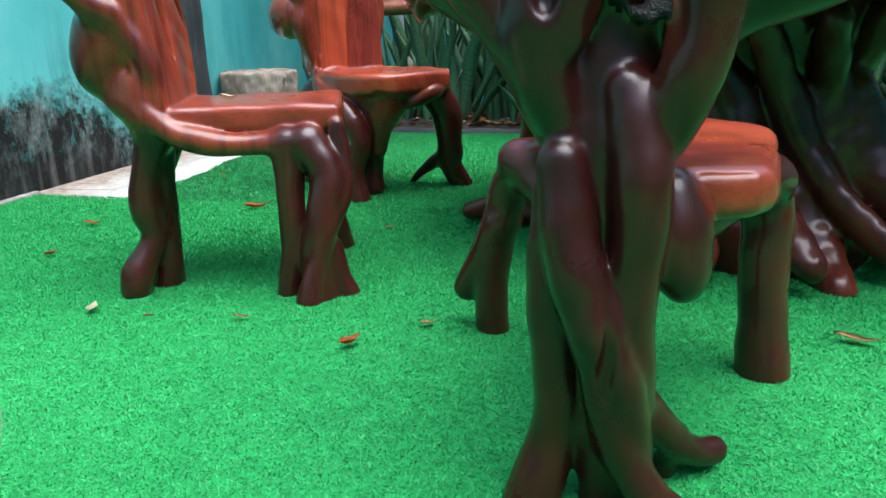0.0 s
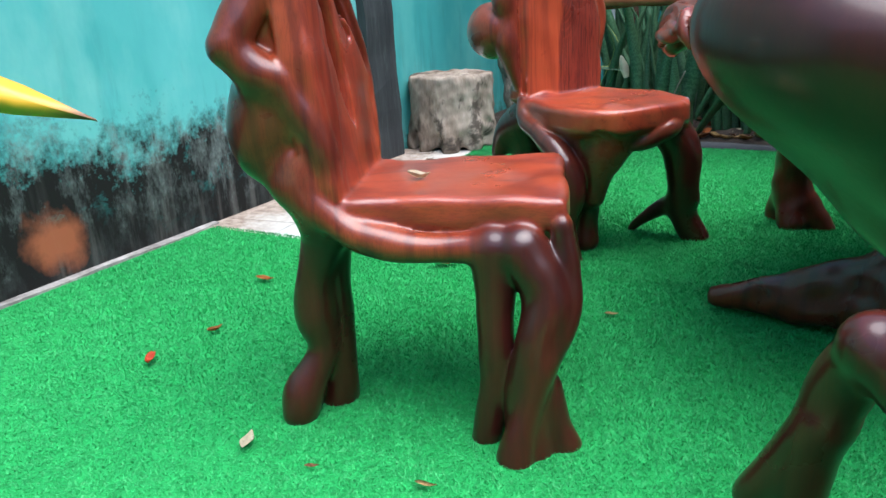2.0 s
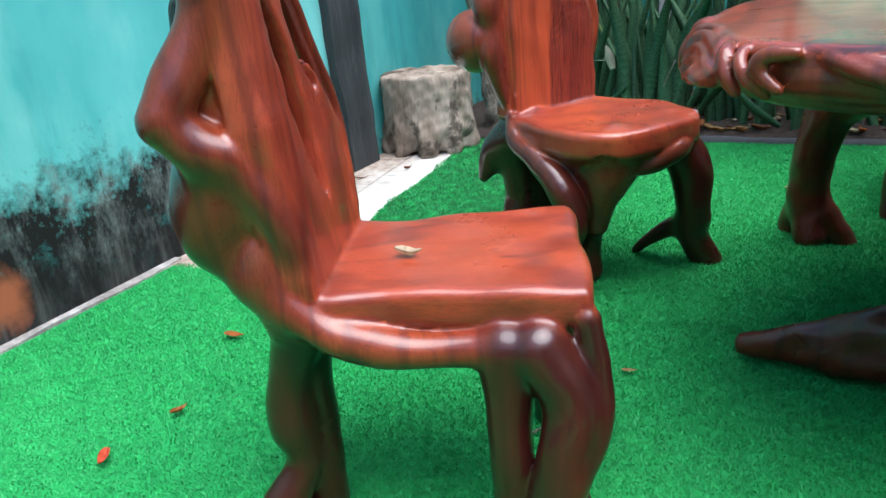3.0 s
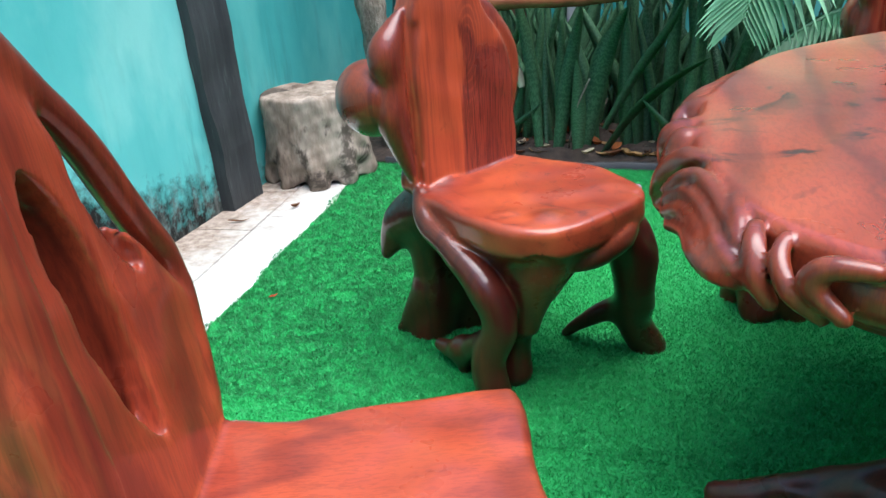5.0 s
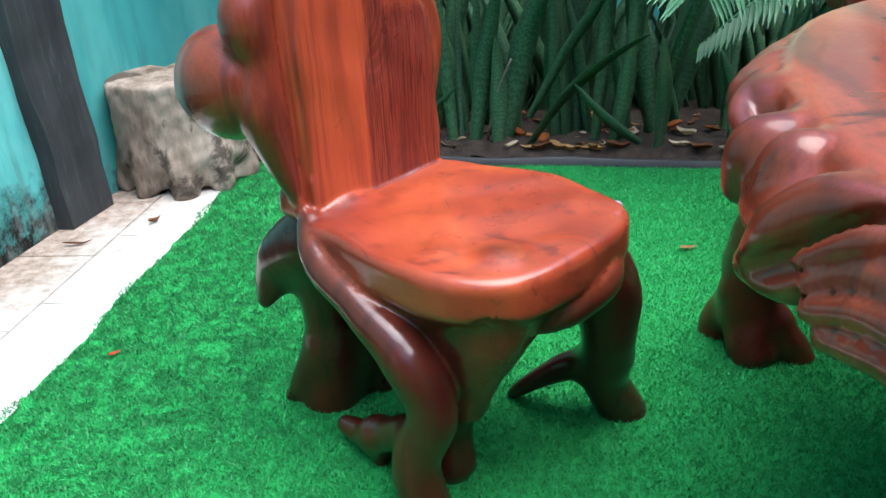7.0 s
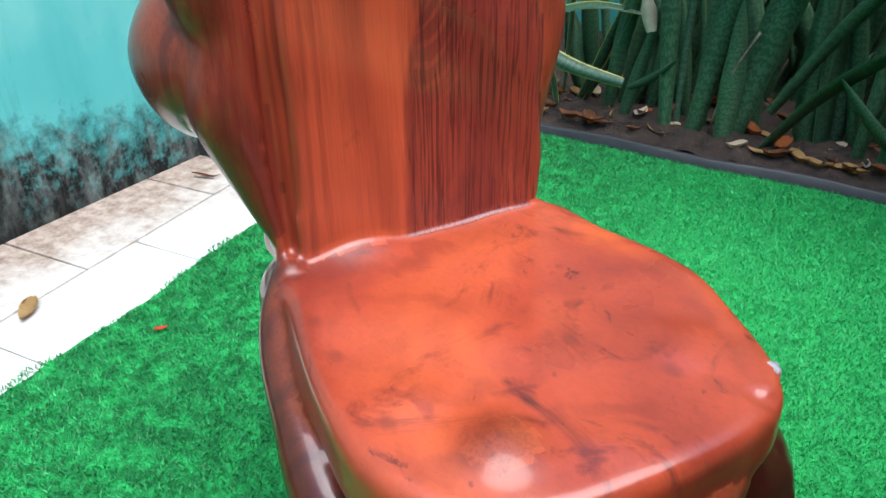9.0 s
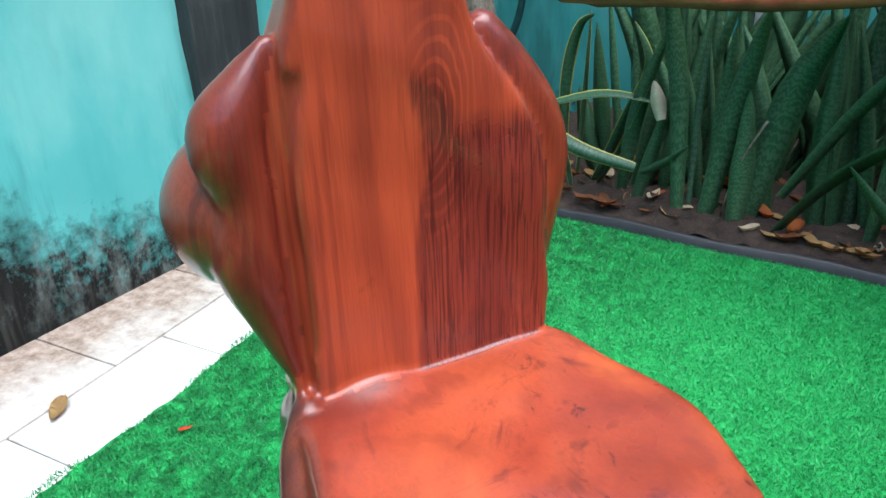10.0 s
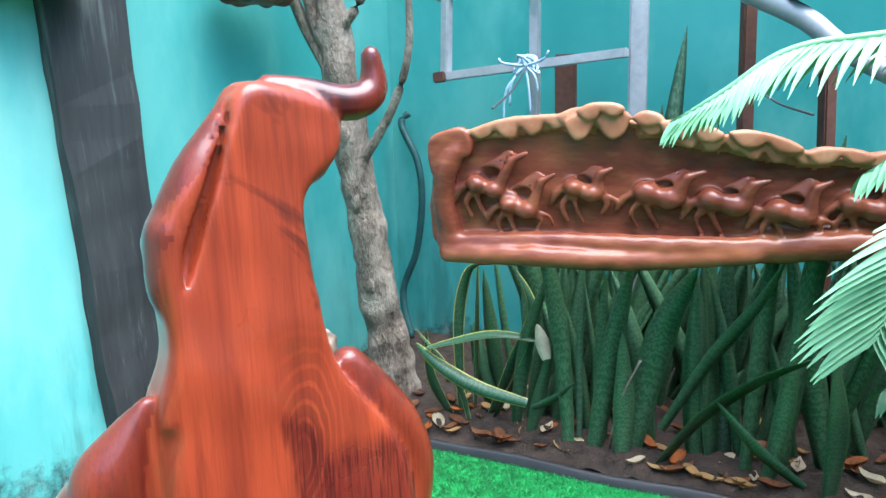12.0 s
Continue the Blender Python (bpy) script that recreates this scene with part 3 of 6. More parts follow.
def soil():
    bm = bmesh.new()
    nx, ny = 300, 64
    grid = []
    for j in range(ny + 1):
        row = []
        for i in range(nx + 1):
            x, y = -0.98 + 5.76 * i / nx, BED_Y + 0.012 + (BACK_Y - BED_Y - 0.012) * j / ny
            z = 0.02 + 0.035 * min(j / 5.0, 1) + 0.022 * noise.noise(Vector((x * 9, y * 9, 0))) + 0.014 * noise.noise(Vector((x * 27, y * 27, 3))) + 0.012 * abs(noise.noise(Vector((x * 60, y * 60, 8))))
            row.append(bm.verts.new((x, y, z)))
        grid.append(row)
    for j in range(ny):
        for i in range(nx):
            bm.faces.new((grid[j][i], grid[j][i + 1], grid[j + 1][i + 1], grid[j + 1][i]))
    return smooth(bm)


structure("soil_bed", soil(), SOIL, "dark damp garden soil strewn with dead leaves", "soil")
structure("corner_ground", box(WALL_X, 4.89, -0.03, -0.98, BACK_Y, 0.012), SOIL, "dark dirt in the corner behind the stump", "ground")


def edging():
    bm = bmesh.new()
    n = 60
    rows = []
    for i in range(n + 1):
        x = -0.97 + 5.75 * i / n
        y = BED_Y + 0.012 * noise.noise(Vector((x * 3, 0, 0)))
        z = 0.035 + 0.008 * noise.noise(Vector((x * 4, 5, 0)))
        rows.append([bm.verts.new((x, y + dy, zz)) for dy, zz in ((-0.014, -0.02), (-0.012, z - 0.004), (0.0, z), (0.012, z - 0.004), (0.014, -0.02))])
    for a, b in zip(rows, rows[1:]):
        for j in range(4):
            bm.faces.new((a[j], b[j], b[j + 1], a[j + 1]))
    return smooth(bm)


structure("bed_edging", edging(), RUBBER, "black plastic edging between turf and soil", "edging")
turf = structure("turf_mat", wobbly_strip(EDGE_X, 4.78, 3.05, 4.885, -0.03, 0.0045, False), TURF, "bright green artificial turf laid over the yard", "turf")
structure("turf_mat", box(WALL_X + 0.04, -2.58, -0.03, 4.78, 3.066, 0.002), TURF, "bright green artificial turf reaching the wall", "turf")


# ---------------------------------------------------------------- chairs
def chair_with_fan_back():
    """Chair with a broad lobed back, a round-fronted seat and forked root legs. Faces local +x; the seat meets the back at x = 0."""
    # Leg stain is varnish plus the shade below the seat, put into the colour.
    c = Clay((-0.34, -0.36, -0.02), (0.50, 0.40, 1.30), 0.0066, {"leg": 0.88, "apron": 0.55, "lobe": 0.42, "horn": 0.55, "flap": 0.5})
    seat = [(-0.03, -0.15), (0.07, -0.182), (0.20, -0.205), (0.32, -0.20), (0.40, -0.14), (0.425, 0.0), (0.414, 0.12), (0.365, 0.178), (0.23, 0.224), (0.10, 0.21), (-0.03, 0.15)]
    c.plank("seat", seat, pose(0, 0, 0.428), 0.037, 0.018, 0.01)
    c.blob("seat", (0.26, -0.03, 0.395), (0.125, 0.15, 0.05))
    # apron that narrows from the front edge into the inner leg
    c.limb("apron", [(0.34, -0.10, 0.425), (0.325, -0.105, 0.36), (0.295, -0.105, 0.28), (0.265, -0.10, 0.19)], [0.050, 0.054, 0.044, 0.034], 0.02)
    c.limb("apron", [(0.375, -0.02, 0.425), (0.345, -0.05, 0.375), (0.31, -0.08, 0.30)], [0.034, 0.042, 0.036], 0.02)
    c.limb("apron", [(0.25, -0.14, 0.42), (0.27, -0.13, 0.36), (0.275, -0.115, 0.28)], [0.044, 0.046, 0.038], 0.02)
    c.blob("seat", (0.13, -0.145, 0.385), (0.13, 0.055, 0.055), (0, 12, 0), 0.02)
    c.blob("seat", (0.08, 0.02, 0.39), (0.12, 0.13, 0.05))
    # front leg on the camera's side: an arm that runs down along the seat edge into the foot
    c.limb("leg.a", [(0.0, -0.160, 0.455), (0.05, -0.188, 0.405), (0.15, -0.203, 0.368), (0.235, -0.200, 0.312), (0.265, -0.185, 0.22), (0.235, -0.198, 0.11), (0.262, -0.195, 0.0)],
           [0.022, 0.026, 0.030, 0.040, 0.040, 0.039, 0.040], 0.007)
    c.limb("leg.a", [(0.22, -0.17, 0.16), (0.13, -0.155, 0.09), (0.06, -0.145, 0.055), (0.0, -0.14, 0.045)], [0.03, 0.03, 0.024, 0.015], 0.03)
    c.limb("leg.a", [(0.10, -0.15, 0.08), (0.09, -0.14, 0.01)], [0.026, 0.018], 0.03)
    c.limb("leg.a", [(0.30, -0.11, 0.34), (0.26, -0.10, 0.24), (0.215, -0.085, 0.12), (0.21, -0.085, 0.035)], [0.050, 0.040, 0.036, 0.044], 0.02)
    # far front leg, forking at the foot
    c.limb("leg.b", [(0.31, 0.12, 0.40), (0.345, 0.175, 0.31), (0.35, 0.19, 0.20), (0.335, 0.205, 0.10), (0.36, 0.25, 0.0)], [0.058, 0.058, 0.050, 0.042, 0.042], 0.025)
    c.limb("leg.b", [(0.345, 0.21, 0.14), (0.27, 0.19, 0.10), (0.20, 0.165, 0.045), (0.165, 0.155, 0.01)], [0.035, 0.028, 0.018, 0.012], 0.035)
    c.limb("leg.b", [(0.395, 0.085, 0.395), (0.412, 0.035, 0.388), (0.400, -0.015, 0.368), (0.378, -0.058, 0.345)], [0.030, 0.031, 0.029, 0.010], 0.003)
    # back legs
    c.limb("leg.c", [(-0.03, -0.08, 0.42), (-0.12, -0.115, 0.36), (-0.16, -0.12, 0.31), (-0.18, -0.145, 0.25)], [0.06, 0.05, 0.04, 0.016], 0.03)
    c.limb("leg.c", [(-0.08, -0.08, 0.36), (-0.10, -0.06, 0.24), (-0.10, -0.055, 0.12), (-0.13, -0.06, 0.0)], [0.06, 0.055, 0.055, 0.06], 0.04)
    c.limb("leg.c", [(-0.11, -0.08, 0.14), (-0.15, -0.10, 0.07), (-0.19, -0.115, 0.01)], [0.04, 0.026, 0.014], 0.03)
    c.limb("leg.c", [(-0.07, -0.01, 0.37), (-0.09, 0.02, 0.22), (-0.09, 0.05, 0.0)], [0.07, 0.062, 0.055], 0.04)
    c.limb("leg.d", [(-0.02, 0.10, 0.40), (-0.06, 0.13, 0.26), (-0.07, 0.13, 0.12), (-0.09, 0.15, 0.0)], [0.055, 0.05, 0.045, 0.05], 0.03)
    # back: a waisted board between lobes
    back = [(-0.148, 0.44), (-0.152, 0.55), (-0.158, 0.68), (-0.158, 0.78), (-0.145, 0.85), (-0.122, 0.92), (-0.122, 1.02), (-0.10, 1.08), (-0.055, 1.135), (-0.022, 1.19), (0.02, 1.19),
            (0.085, 1.165), (0.088, 1.115), (0.044, 1.07), (0.042, 1.0), (0.050, 0.955), (0.060, 0.90), (0.082, 0.845), (0.125, 0.785), (0.160, 0.71), (0.165, 0.61), (0.145, 0.44)]
    c.plank("backrest", back, Matrix(((0, 0, 1, -0.035), (1, 0, 0, 0), (0, 1, 0, 0), (0, 0, 0, 1))), 0.035, 0.014, 0.007, 4)
    c.blob("lobe.a", (-0.115, -0.184, 0.672), (0.10, 0.078, 0.088), (0, 0, 0), 0.004)
    c.limb("lobe.b", [(-0.03, -0.146, 0.865), (-0.035, -0.170, 0.825), (-0.04, -0.194, 0.775), (-0.04, -0.184, 0.715), (-0.038, -0.190, 0.645), (-0.035, -0.172, 0.57), (-0.025, -0.152, 0.485)],
           [0.010, 0.026, 0.040, 0.034, 0.038, 0.032, 0.016], 0.004)
    c.limb("lobe.c", [(-0.045, 0.098, 0.850), (-0.040, 0.118, 0.815), (-0.035, 0.158, 0.755), (-0.032, 0.180, 0.69), (-0.036, 0.172, 0.62), (-0.04, 0.158, 0.54), (-0.04, 0.145, 0.49)], [0.022, 0.030, 0.031, 0.028, 0.024, 0.022, 0.012], 0.004)
    c.limb("lobe.c", [(-0.08, 0.12, 0.80), (-0.08, 0.16, 0.76), (-0.08, 0.18, 0.68)], [0.03, 0.03, 0.03], 0.01)
    c.limb("flap", [(-0.045, -0.098, 1.03), (-0.03, -0.075, 1.09), (-0.03, -0.048, 1.135), (-0.03, -0.032, 1.17)], [0.032, 0.028, 0.018, 0.010], 0.006)
    c.limb("flap", [(-0.03, -0.10, 0.94), (-0.03, -0.105, 0.985), (-0.03, -0.10, 1.04)], [0.012, 0.026, 0.030], 0.006)
    c.blob("backrest", (-0.035, 0.045, 1.125), (0.034, 0.045, 0.05), (25, 0, 0), 0.008)
    c.limb("horn", [(-0.04, 0.02, 1.19), (-0.03, 0.06, 1.182), (-0.02, 0.105, 1.168), (-0.02, 0.138, 1.182), (-0.02, 0.138, 1.22)], [0.012, 0.017, 0.022, 0.019, 0.013], 0.004)
    for x in (0.0, -0.014):
        c.groove([(x, -0.100, 0.985), (x, -0.088, 1.03), (x, -0.064, 1.09), (x, -0.034, 1.165)], [0.004, 0.008, 0.008, 0.006], 0.003)
    c.groove([(0.002, 0.100, 0.835), (0.002, 0.142, 0.775), (0.002, 0.165, 0.71), (0.002, 0.163, 0.62)], [0.004, 0.007, 0.007, 0.003], 0.004)
    for x in (0.0, -0.012):
        c.groove([(x, -0.150, 0.48), (x, -0.154, 0.60), (x, -0.155, 0.74), (x, -0.146, 0.855)], [0.006, 0.009, 0.009, 0.005], 0.003)
    c.groove([(0.0, -0.148, 0.53), (0.0, -0.152, 0.62), (0.0, -0.152, 0.74), (0.002, -0.132, 0.83)], [0.009, 0.014, 0.014, 0.009], 0.003)
    c.groove([(0.02, -0.165, 0.425), (0.10, -0.19, 0.388), (0.18, -0.20, 0.355)], [0.006, 0.008, 0.006], 0.006)
    c.groove([(0.352, -0.176, 0.402), (0.374, -0.155, 0.400), (0.383, -0.135, 0.388), (0.386, -0.130, 0.375)], [0.005, 0.007, 0.006, 0.004], 0.002)
    for y, z, r in ((-0.17, 0.61, 0.007), (-0.165, 0.585, 0.006), (-0.158, 0.56, 0.005)):
        c.hollow((0.0, y, z), (0.012, r * 0.7, r), (0, 0, 0), 0.003)
    c.hollow((0.400, 0.132, 0.462), (0.010, 0.018, 0.009), (0, 0, -35), 0.003)
    c.hollow((0.372, 0.172, 0.46), (0.008, 0.010, 0.010), (0, 0, -45), 0.003)
    for x, y in ((0.396, 0.124), (0.388, 0.140), (0.392, 0.132), (0.369, 0.170)):
        c.blob("chip", (x, y, 0.4575), (0.007, 0.008, 0.006), (20, 30, 10), 0.002)
    c.uneven(0.0018, 0.23, 1.0)
    ob = thing("carved_chair", Matrix(), "glossy red-brown carved root-wood chair with a lobed fan back", "chair", "carved chairs round the table")
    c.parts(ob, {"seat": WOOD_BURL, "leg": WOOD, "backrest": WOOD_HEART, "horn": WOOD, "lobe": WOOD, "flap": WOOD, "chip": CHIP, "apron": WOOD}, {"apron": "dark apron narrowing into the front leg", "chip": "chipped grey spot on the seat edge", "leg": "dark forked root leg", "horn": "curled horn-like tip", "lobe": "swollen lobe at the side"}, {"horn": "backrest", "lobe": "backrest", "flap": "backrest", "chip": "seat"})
    return ob


def chair_with_pierced_back():
    """Chair with a squarish seat, a pierced leaning back and a bent elbow at one side. Faces local +x."""
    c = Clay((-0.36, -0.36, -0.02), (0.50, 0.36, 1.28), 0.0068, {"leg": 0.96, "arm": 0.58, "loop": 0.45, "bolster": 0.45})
    seat = [(-0.03, -0.158), (0.10, -0.168), (0.25, -0.182), (0.375, -0.194), (0.402, -0.17), (0.402, 0.0), (0.398, 0.17), (0.37, 0.194), (0.25, 0.188), (0.10, 0.168), (-0.03, 0.157)]
    c.plank("seat", seat, pose(0, 0, 0.432), 0.030, 0.016, 0.01, 4)
    c.blob("seat", (0.19, 0.0, 0.40), (0.19, 0.16, 0.035))
    # bolster along the near edge that turns down into the front leg
    c.limb("bolster", [(-0.07, -0.15, 0.52), (-0.04, -0.168, 0.45), (0.03, -0.18, 0.395), (0.15, -0.185, 0.372), (0.27, -0.19, 0.375), (0.34, -0.195, 0.365)], [0.028, 0.030, 0.030, 0.028, 0.028, 0.032], 0.012)
    c.limb("leg.a", [(0.32, -0.195, 0.37), (0.36, -0.21, 0.30), (0.345, -0.235, 0.20), (0.325, -0.235, 0.10), (0.33, -0.235, 0.0)], [0.045, 0.046, 0.042, 0.040, 0.046], 0.012)
    c.limb("leg.a", [(0.39, -0.185, 0.41), (0.395, -0.195, 0.33), (0.39, -0.215, 0.25), (0.35, -0.25, 0.17), (0.32, -0.265, 0.08), (0.30, -0.275, 0.0)], [0.022, 0.026, 0.028, 0.028, 0.026, 0.034], 0.008)
    c.limb("leg.a", [(0.27, -0.185, 0.37), (0.272, -0.195, 0.25), (0.265, -0.20, 0.12), (0.245, -0.205, 0.0)], [0.042, 0.034, 0.030, 0.026], 0.012)
    c.limb("leg.a", [(0.36, -0.22, 0.12), (0.375, -0.225, 0.05), (0.39, -0.225, 0.0)], [0.03, 0.028, 0.030], 0.012)
    c.limb("leg.b", [(0.34, 0.16, 0.40), (0.36, 0.18, 0.25), (0.345, 0.185, 0.12), (0.36, 0.20, 0.0)], [0.05, 0.044, 0.042, 0.05], 0.02)
    c.limb("leg.c", [(-0.03, -0.13, 0.42), (-0.075, -0.125, 0.32), (-0.09, -0.115, 0.22), (-0.085, -0.11, 0.14), (-0.125, -0.135, 0.055), (-0.135, -0.145, 0.015)], [0.05, 0.034, 0.041, 0.031, 0.041, 0.036], 0.010)
    c.limb("leg.c", [(-0.05, -0.10, 0.42), (-0.05, -0.09, 0.30), (-0.06, -0.075, 0.15), (-0.075, -0.06, 0.0)], [0.05, 0.034, 0.034, 0.04], 0.012)
    c.limb("leg.d", [(-0.04, 0.10, 0.42), (-0.11, 0.10, 0.25), (-0.13, 0.10, 0.1), (-0.14, 0.11, 0.0)], [0.05, 0.036, 0.036, 0.04], 0.02)
    c.blob("leg.c", (-0.05, 0.0, 0.41), (0.05, 0.15, 0.045))
    # back
    back = [(-0.16, 0.44), (-0.175, 0.56), (-0.18, 0.68), (-0.165, 0.80), (-0.16, 0.92), (-0.19, 1.02), (-0.17, 1.14), (-0.10, 1.21), (-0.03, 1.16), (-0.015, 1.04), (0.01, 0.95), (0.055, 0.83),
            (0.15, 0.72), (0.215, 0.63), (0.215, 0.56), (0.157, 0.44)]
    c.plank("backrest", back, Matrix(((0, -0.10, 1, 0.016), (1, 0, 0, 0), (0, 1, 0, 0), (0, 0, 0, 1))), 0.034, 0.016, 0.007, 4)
    c.limb("loop", [(-0.08, -0.05, 1.02), (-0.06, 0.03, 0.94), (-0.05, 0.10, 0.86), (-0.045, 0.165, 0.76), (-0.035, 0.215, 0.68), (-0.03, 0.215, 0.60), (-0.02, 0.18, 0.50)], [0.03, 0.022, 0.020, 0.020, 0.020, 0.022, 0.022], 0.012)
    c.limb("arm", [(-0.10, -0.165, 1.12), (-0.095, -0.15, 1.0), (-0.095, -0.135, 0.90), (-0.11, -0.14, 0.84), (-0.145, -0.165, 0.78), (-0.168, -0.182, 0.735)], [0.05, 0.044, 0.036, 0.036, 0.036, 0.034], 0.008)
    c.limb("arm", [(-0.168, -0.182, 0.735), (-0.13, -0.172, 0.695), (-0.08, -0.158, 0.66), (-0.035, -0.16, 0.58), (-0.02, -0.16, 0.49)], [0.034, 0.036, 0.034, 0.030, 0.022], 0.008)
    c.blob("backrest", (-0.112, -0.115, 0.755), (0.05, 0.035, 0.075), (0, 0, 0), 0.008)
    c.blob("arm", (-0.135, -0.11, 0.61), (0.075, 0.075, 0.12), (0, 15, 0), 0.03)
    c.limb("arm", [(-0.15, -0.09, 0.56), (-0.10, -0.12, 0.49), (-0.05, -0.14, 0.43)], [0.05, 0.05, 0.04], 0.03)
    c.limb("backrest", [(-0.05, -0.125, 0.98), (-0.04, -0.135, 0.86), (-0.03, -0.135, 0.72), (-0.015, -0.13, 0.58), (-0.01, -0.13, 0.47)], [0.02, 0.020, 0.020, 0.018, 0.014], 0.006)
    # pierced slots
    for x in (0.0, -0.035, -0.07, -0.105):
        c.groove([(x - 0.02, -0.060, 0.88), (x, -0.040, 0.80), (x + 0.01, -0.015, 0.68), (x + 0.02, 0.012, 0.56)], [0.012, 0.040, 0.038, 0.008], 0.006)
        c.groove([(x - 0.01, 0.035, 0.87), (x, 0.062, 0.81), (x, 0.105, 0.73)], [0.010, 0.020, 0.012], 0.008)
    c.groove([(0.022, 0.06, 0.70), (0.02, 0.08, 0.62), (0.02, 0.09, 0.55)], [0.006, 0.010, 0.006], 0.01)
    # Bark behind the slots, coloured near-black so they read as deep cavities.
    c.limb("hollow_core", [(-0.150, -0.060, 0.87), (-0.140, -0.035, 0.72), (-0.120, 0.0, 0.57)], [0.030, 0.052, 0.022], 0.004)
    c.limb("hollow_core", [(-0.145, 0.05, 0.84), (-0.13, 0.10, 0.73)], [0.020, 0.026], 0.004)
    for z in (0.585, 0.605):
        c.hollow((0.005, 0.075 + 0.2 * (z - 0.6), z), (0.02, 0.005, 0.006), (0, 0, 0), 0.002)
    c.uneven(0.0022, 0.21, 2.3)
    ob = thing("carved_chair", pose(-0.11, 2.285, 0, 0, 0, 21.6), "glossy red-brown carved wooden chair with a pierced back, beside the wall", "chair", "carved chairs round the table")
    c.parts(ob, {"seat": WOOD_SEAT, "leg": WOOD, "backrest": WOOD, "bolster": WOOD, "arm": WOOD, "loop": WOOD, "hollow_core": BURL}, {"hollow_core": "black rough bark at the back of the slots", "leg": "dark gnarled root leg", "backrest": "pierced twisting backrest", "arm": "bent elbow-like arm"}, {"loop": "backrest", "arm": "backrest", "bolster": "seat", "hollow_core": "backrest"})
    return ob


def chair_with_trunk_back():
    """Chair seen from behind: one trunk-like rear leg that opens into a broad shield."""
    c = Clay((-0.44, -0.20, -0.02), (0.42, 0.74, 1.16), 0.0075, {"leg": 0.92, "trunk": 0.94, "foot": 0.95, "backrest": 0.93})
    c.plank("seat", [(-0.06, 0.02), (-0.09, 0.25), (-0.10, 0.46), (0.0, 0.53), (0.16, 0.51), (0.235, 0.40), (0.22, 0.2), (0.18, 0.02)], pose(0, 0, 0.43), 0.032, 0.022)
    c.blob("seat", (0.06, 0.25, 0.40), (0.13, 0.2, 0.04))
    c.limb("trunk", [(-0.01, 0.03, 0.60), (0.0, 0.0, 0.50), (0.0, 0.0, 0.38), (-0.01, -0.01, 0.28), (0.0, 0.0, 0.16), (0.01, 0.0, 0.06)], [0.080, 0.062, 0.054, 0.048, 0.044, 0.042], 0.008)
    c.limb("trunk", [(-0.05, -0.06, 0.48), (-0.03, -0.075, 0.36), (0.005, -0.07, 0.25), (0.03, -0.05, 0.12), (0.07, -0.045, 0.04), (0.115, -0.03, 0.0)], [0.03, 0.036, 0.036, 0.03, 0.026, 0.028], 0.008)
    c.limb("trunk", [(0.02, -0.04, 0.56), (0.045, -0.06, 0.46), (0.04, -0.06, 0.36), (0.035, -0.05, 0.28), (0.045, -0.02, 0.16)], [0.03, 0.035, 0.03, 0.03, 0.028], 0.008)
    c.blob("trunk", (0.085, -0.005, 0.385), (0.045, 0.05, 0.085), (0, -12, 0), 0.010)
    c.limb("trunk", [(-0.06, -0.03, 0.44), (-0.062, -0.04, 0.32), (-0.055, -0.03, 0.2), (-0.06, -0.02, 0.10), (-0.085, -0.03, 0.0)], [0.03, 0.03, 0.032, 0.034, 0.04], 0.010)
    c.limb("trunk", [(-0.045, -0.05, 0.40), (-0.01, -0.082, 0.30), (0.03, -0.07, 0.20), (0.045, -0.03, 0.10), (0.03, 0.0, 0.02)], [0.022, 0.030, 0.028, 0.026, 0.026], 0.004)
    c.groove([(-0.02, -0.10, 0.42), (0.015, -0.105, 0.30), (0.0, -0.09, 0.16), (-0.02, -0.07, 0.05)], [0.006, 0.009, 0.010, 0.014], 0.008)
    c.limb("foot", [(0.0, -0.01, 0.12), (0.005, -0.005, 0.05), (0.005, 0.0, 0.0)], [0.035, 0.032, 0.034], 0.015)
    c.limb("foot", [(0.05, 0.02, 0.14), (0.09, 0.05, 0.08), (0.13, 0.085, 0.04), (0.155, 0.11, 0.03)], [0.03, 0.025, 0.022, 0.021], 0.02)
    c.limb("foot", [(0.09, 0.06, 0.07), (0.085, 0.08, 0.0)], [0.02, 0.02], 0.02)
    # shield
    c.blob("backrest", (-0.02, 0.02, 0.76), (0.255, 0.08, 0.165), (0, 0, 0), 0.03)
    c.blob("backrest", (-0.225, 0.01, 0.765), (0.098, 0.085, 0.062), (0, 12, 0), 0.03)
    c.blob("backrest", (0.20, 0.02, 0.74), (0.13, 0.08, 0.10), (0, -25, 0), 0.04)
    c.blob("backrest", (0.02, 0.03, 0.92), (0.17, 0.06, 0.16), (0, 0, 0), 0.05)
    c.limb("backrest", [(-0.02, -0.05, 0.80), (-0.06, -0.055, 0.70), (-0.075, -0.05, 0.60), (-0.05, -0.04, 0.52)], [0.04, 0.045, 0.04, 0.03], 0.012)
    c.limb("backrest", [(0.10, -0.04, 0.80), (0.11, -0.05, 0.70), (0.09, -0.05, 0.58), (0.06, -0.03, 0.50)], [0.04, 0.04, 0.036, 0.03], 0.012)
    c.limb("backrest", [(-0.23, 0.0, 0.755), (-0.16, -0.03, 0.69), (-0.095, -0.03, 0.60), (-0.055, -0.02, 0.50)], [0.035, 0.036, 0.032, 0.028], 0.012)
    c.limb("backrest", [(0.09, 0.0, 0.62), (0.18, 0.02, 0.67), (0.30, 0.05, 0.70)], [0.035, 0.04, 0.035], 0.015)
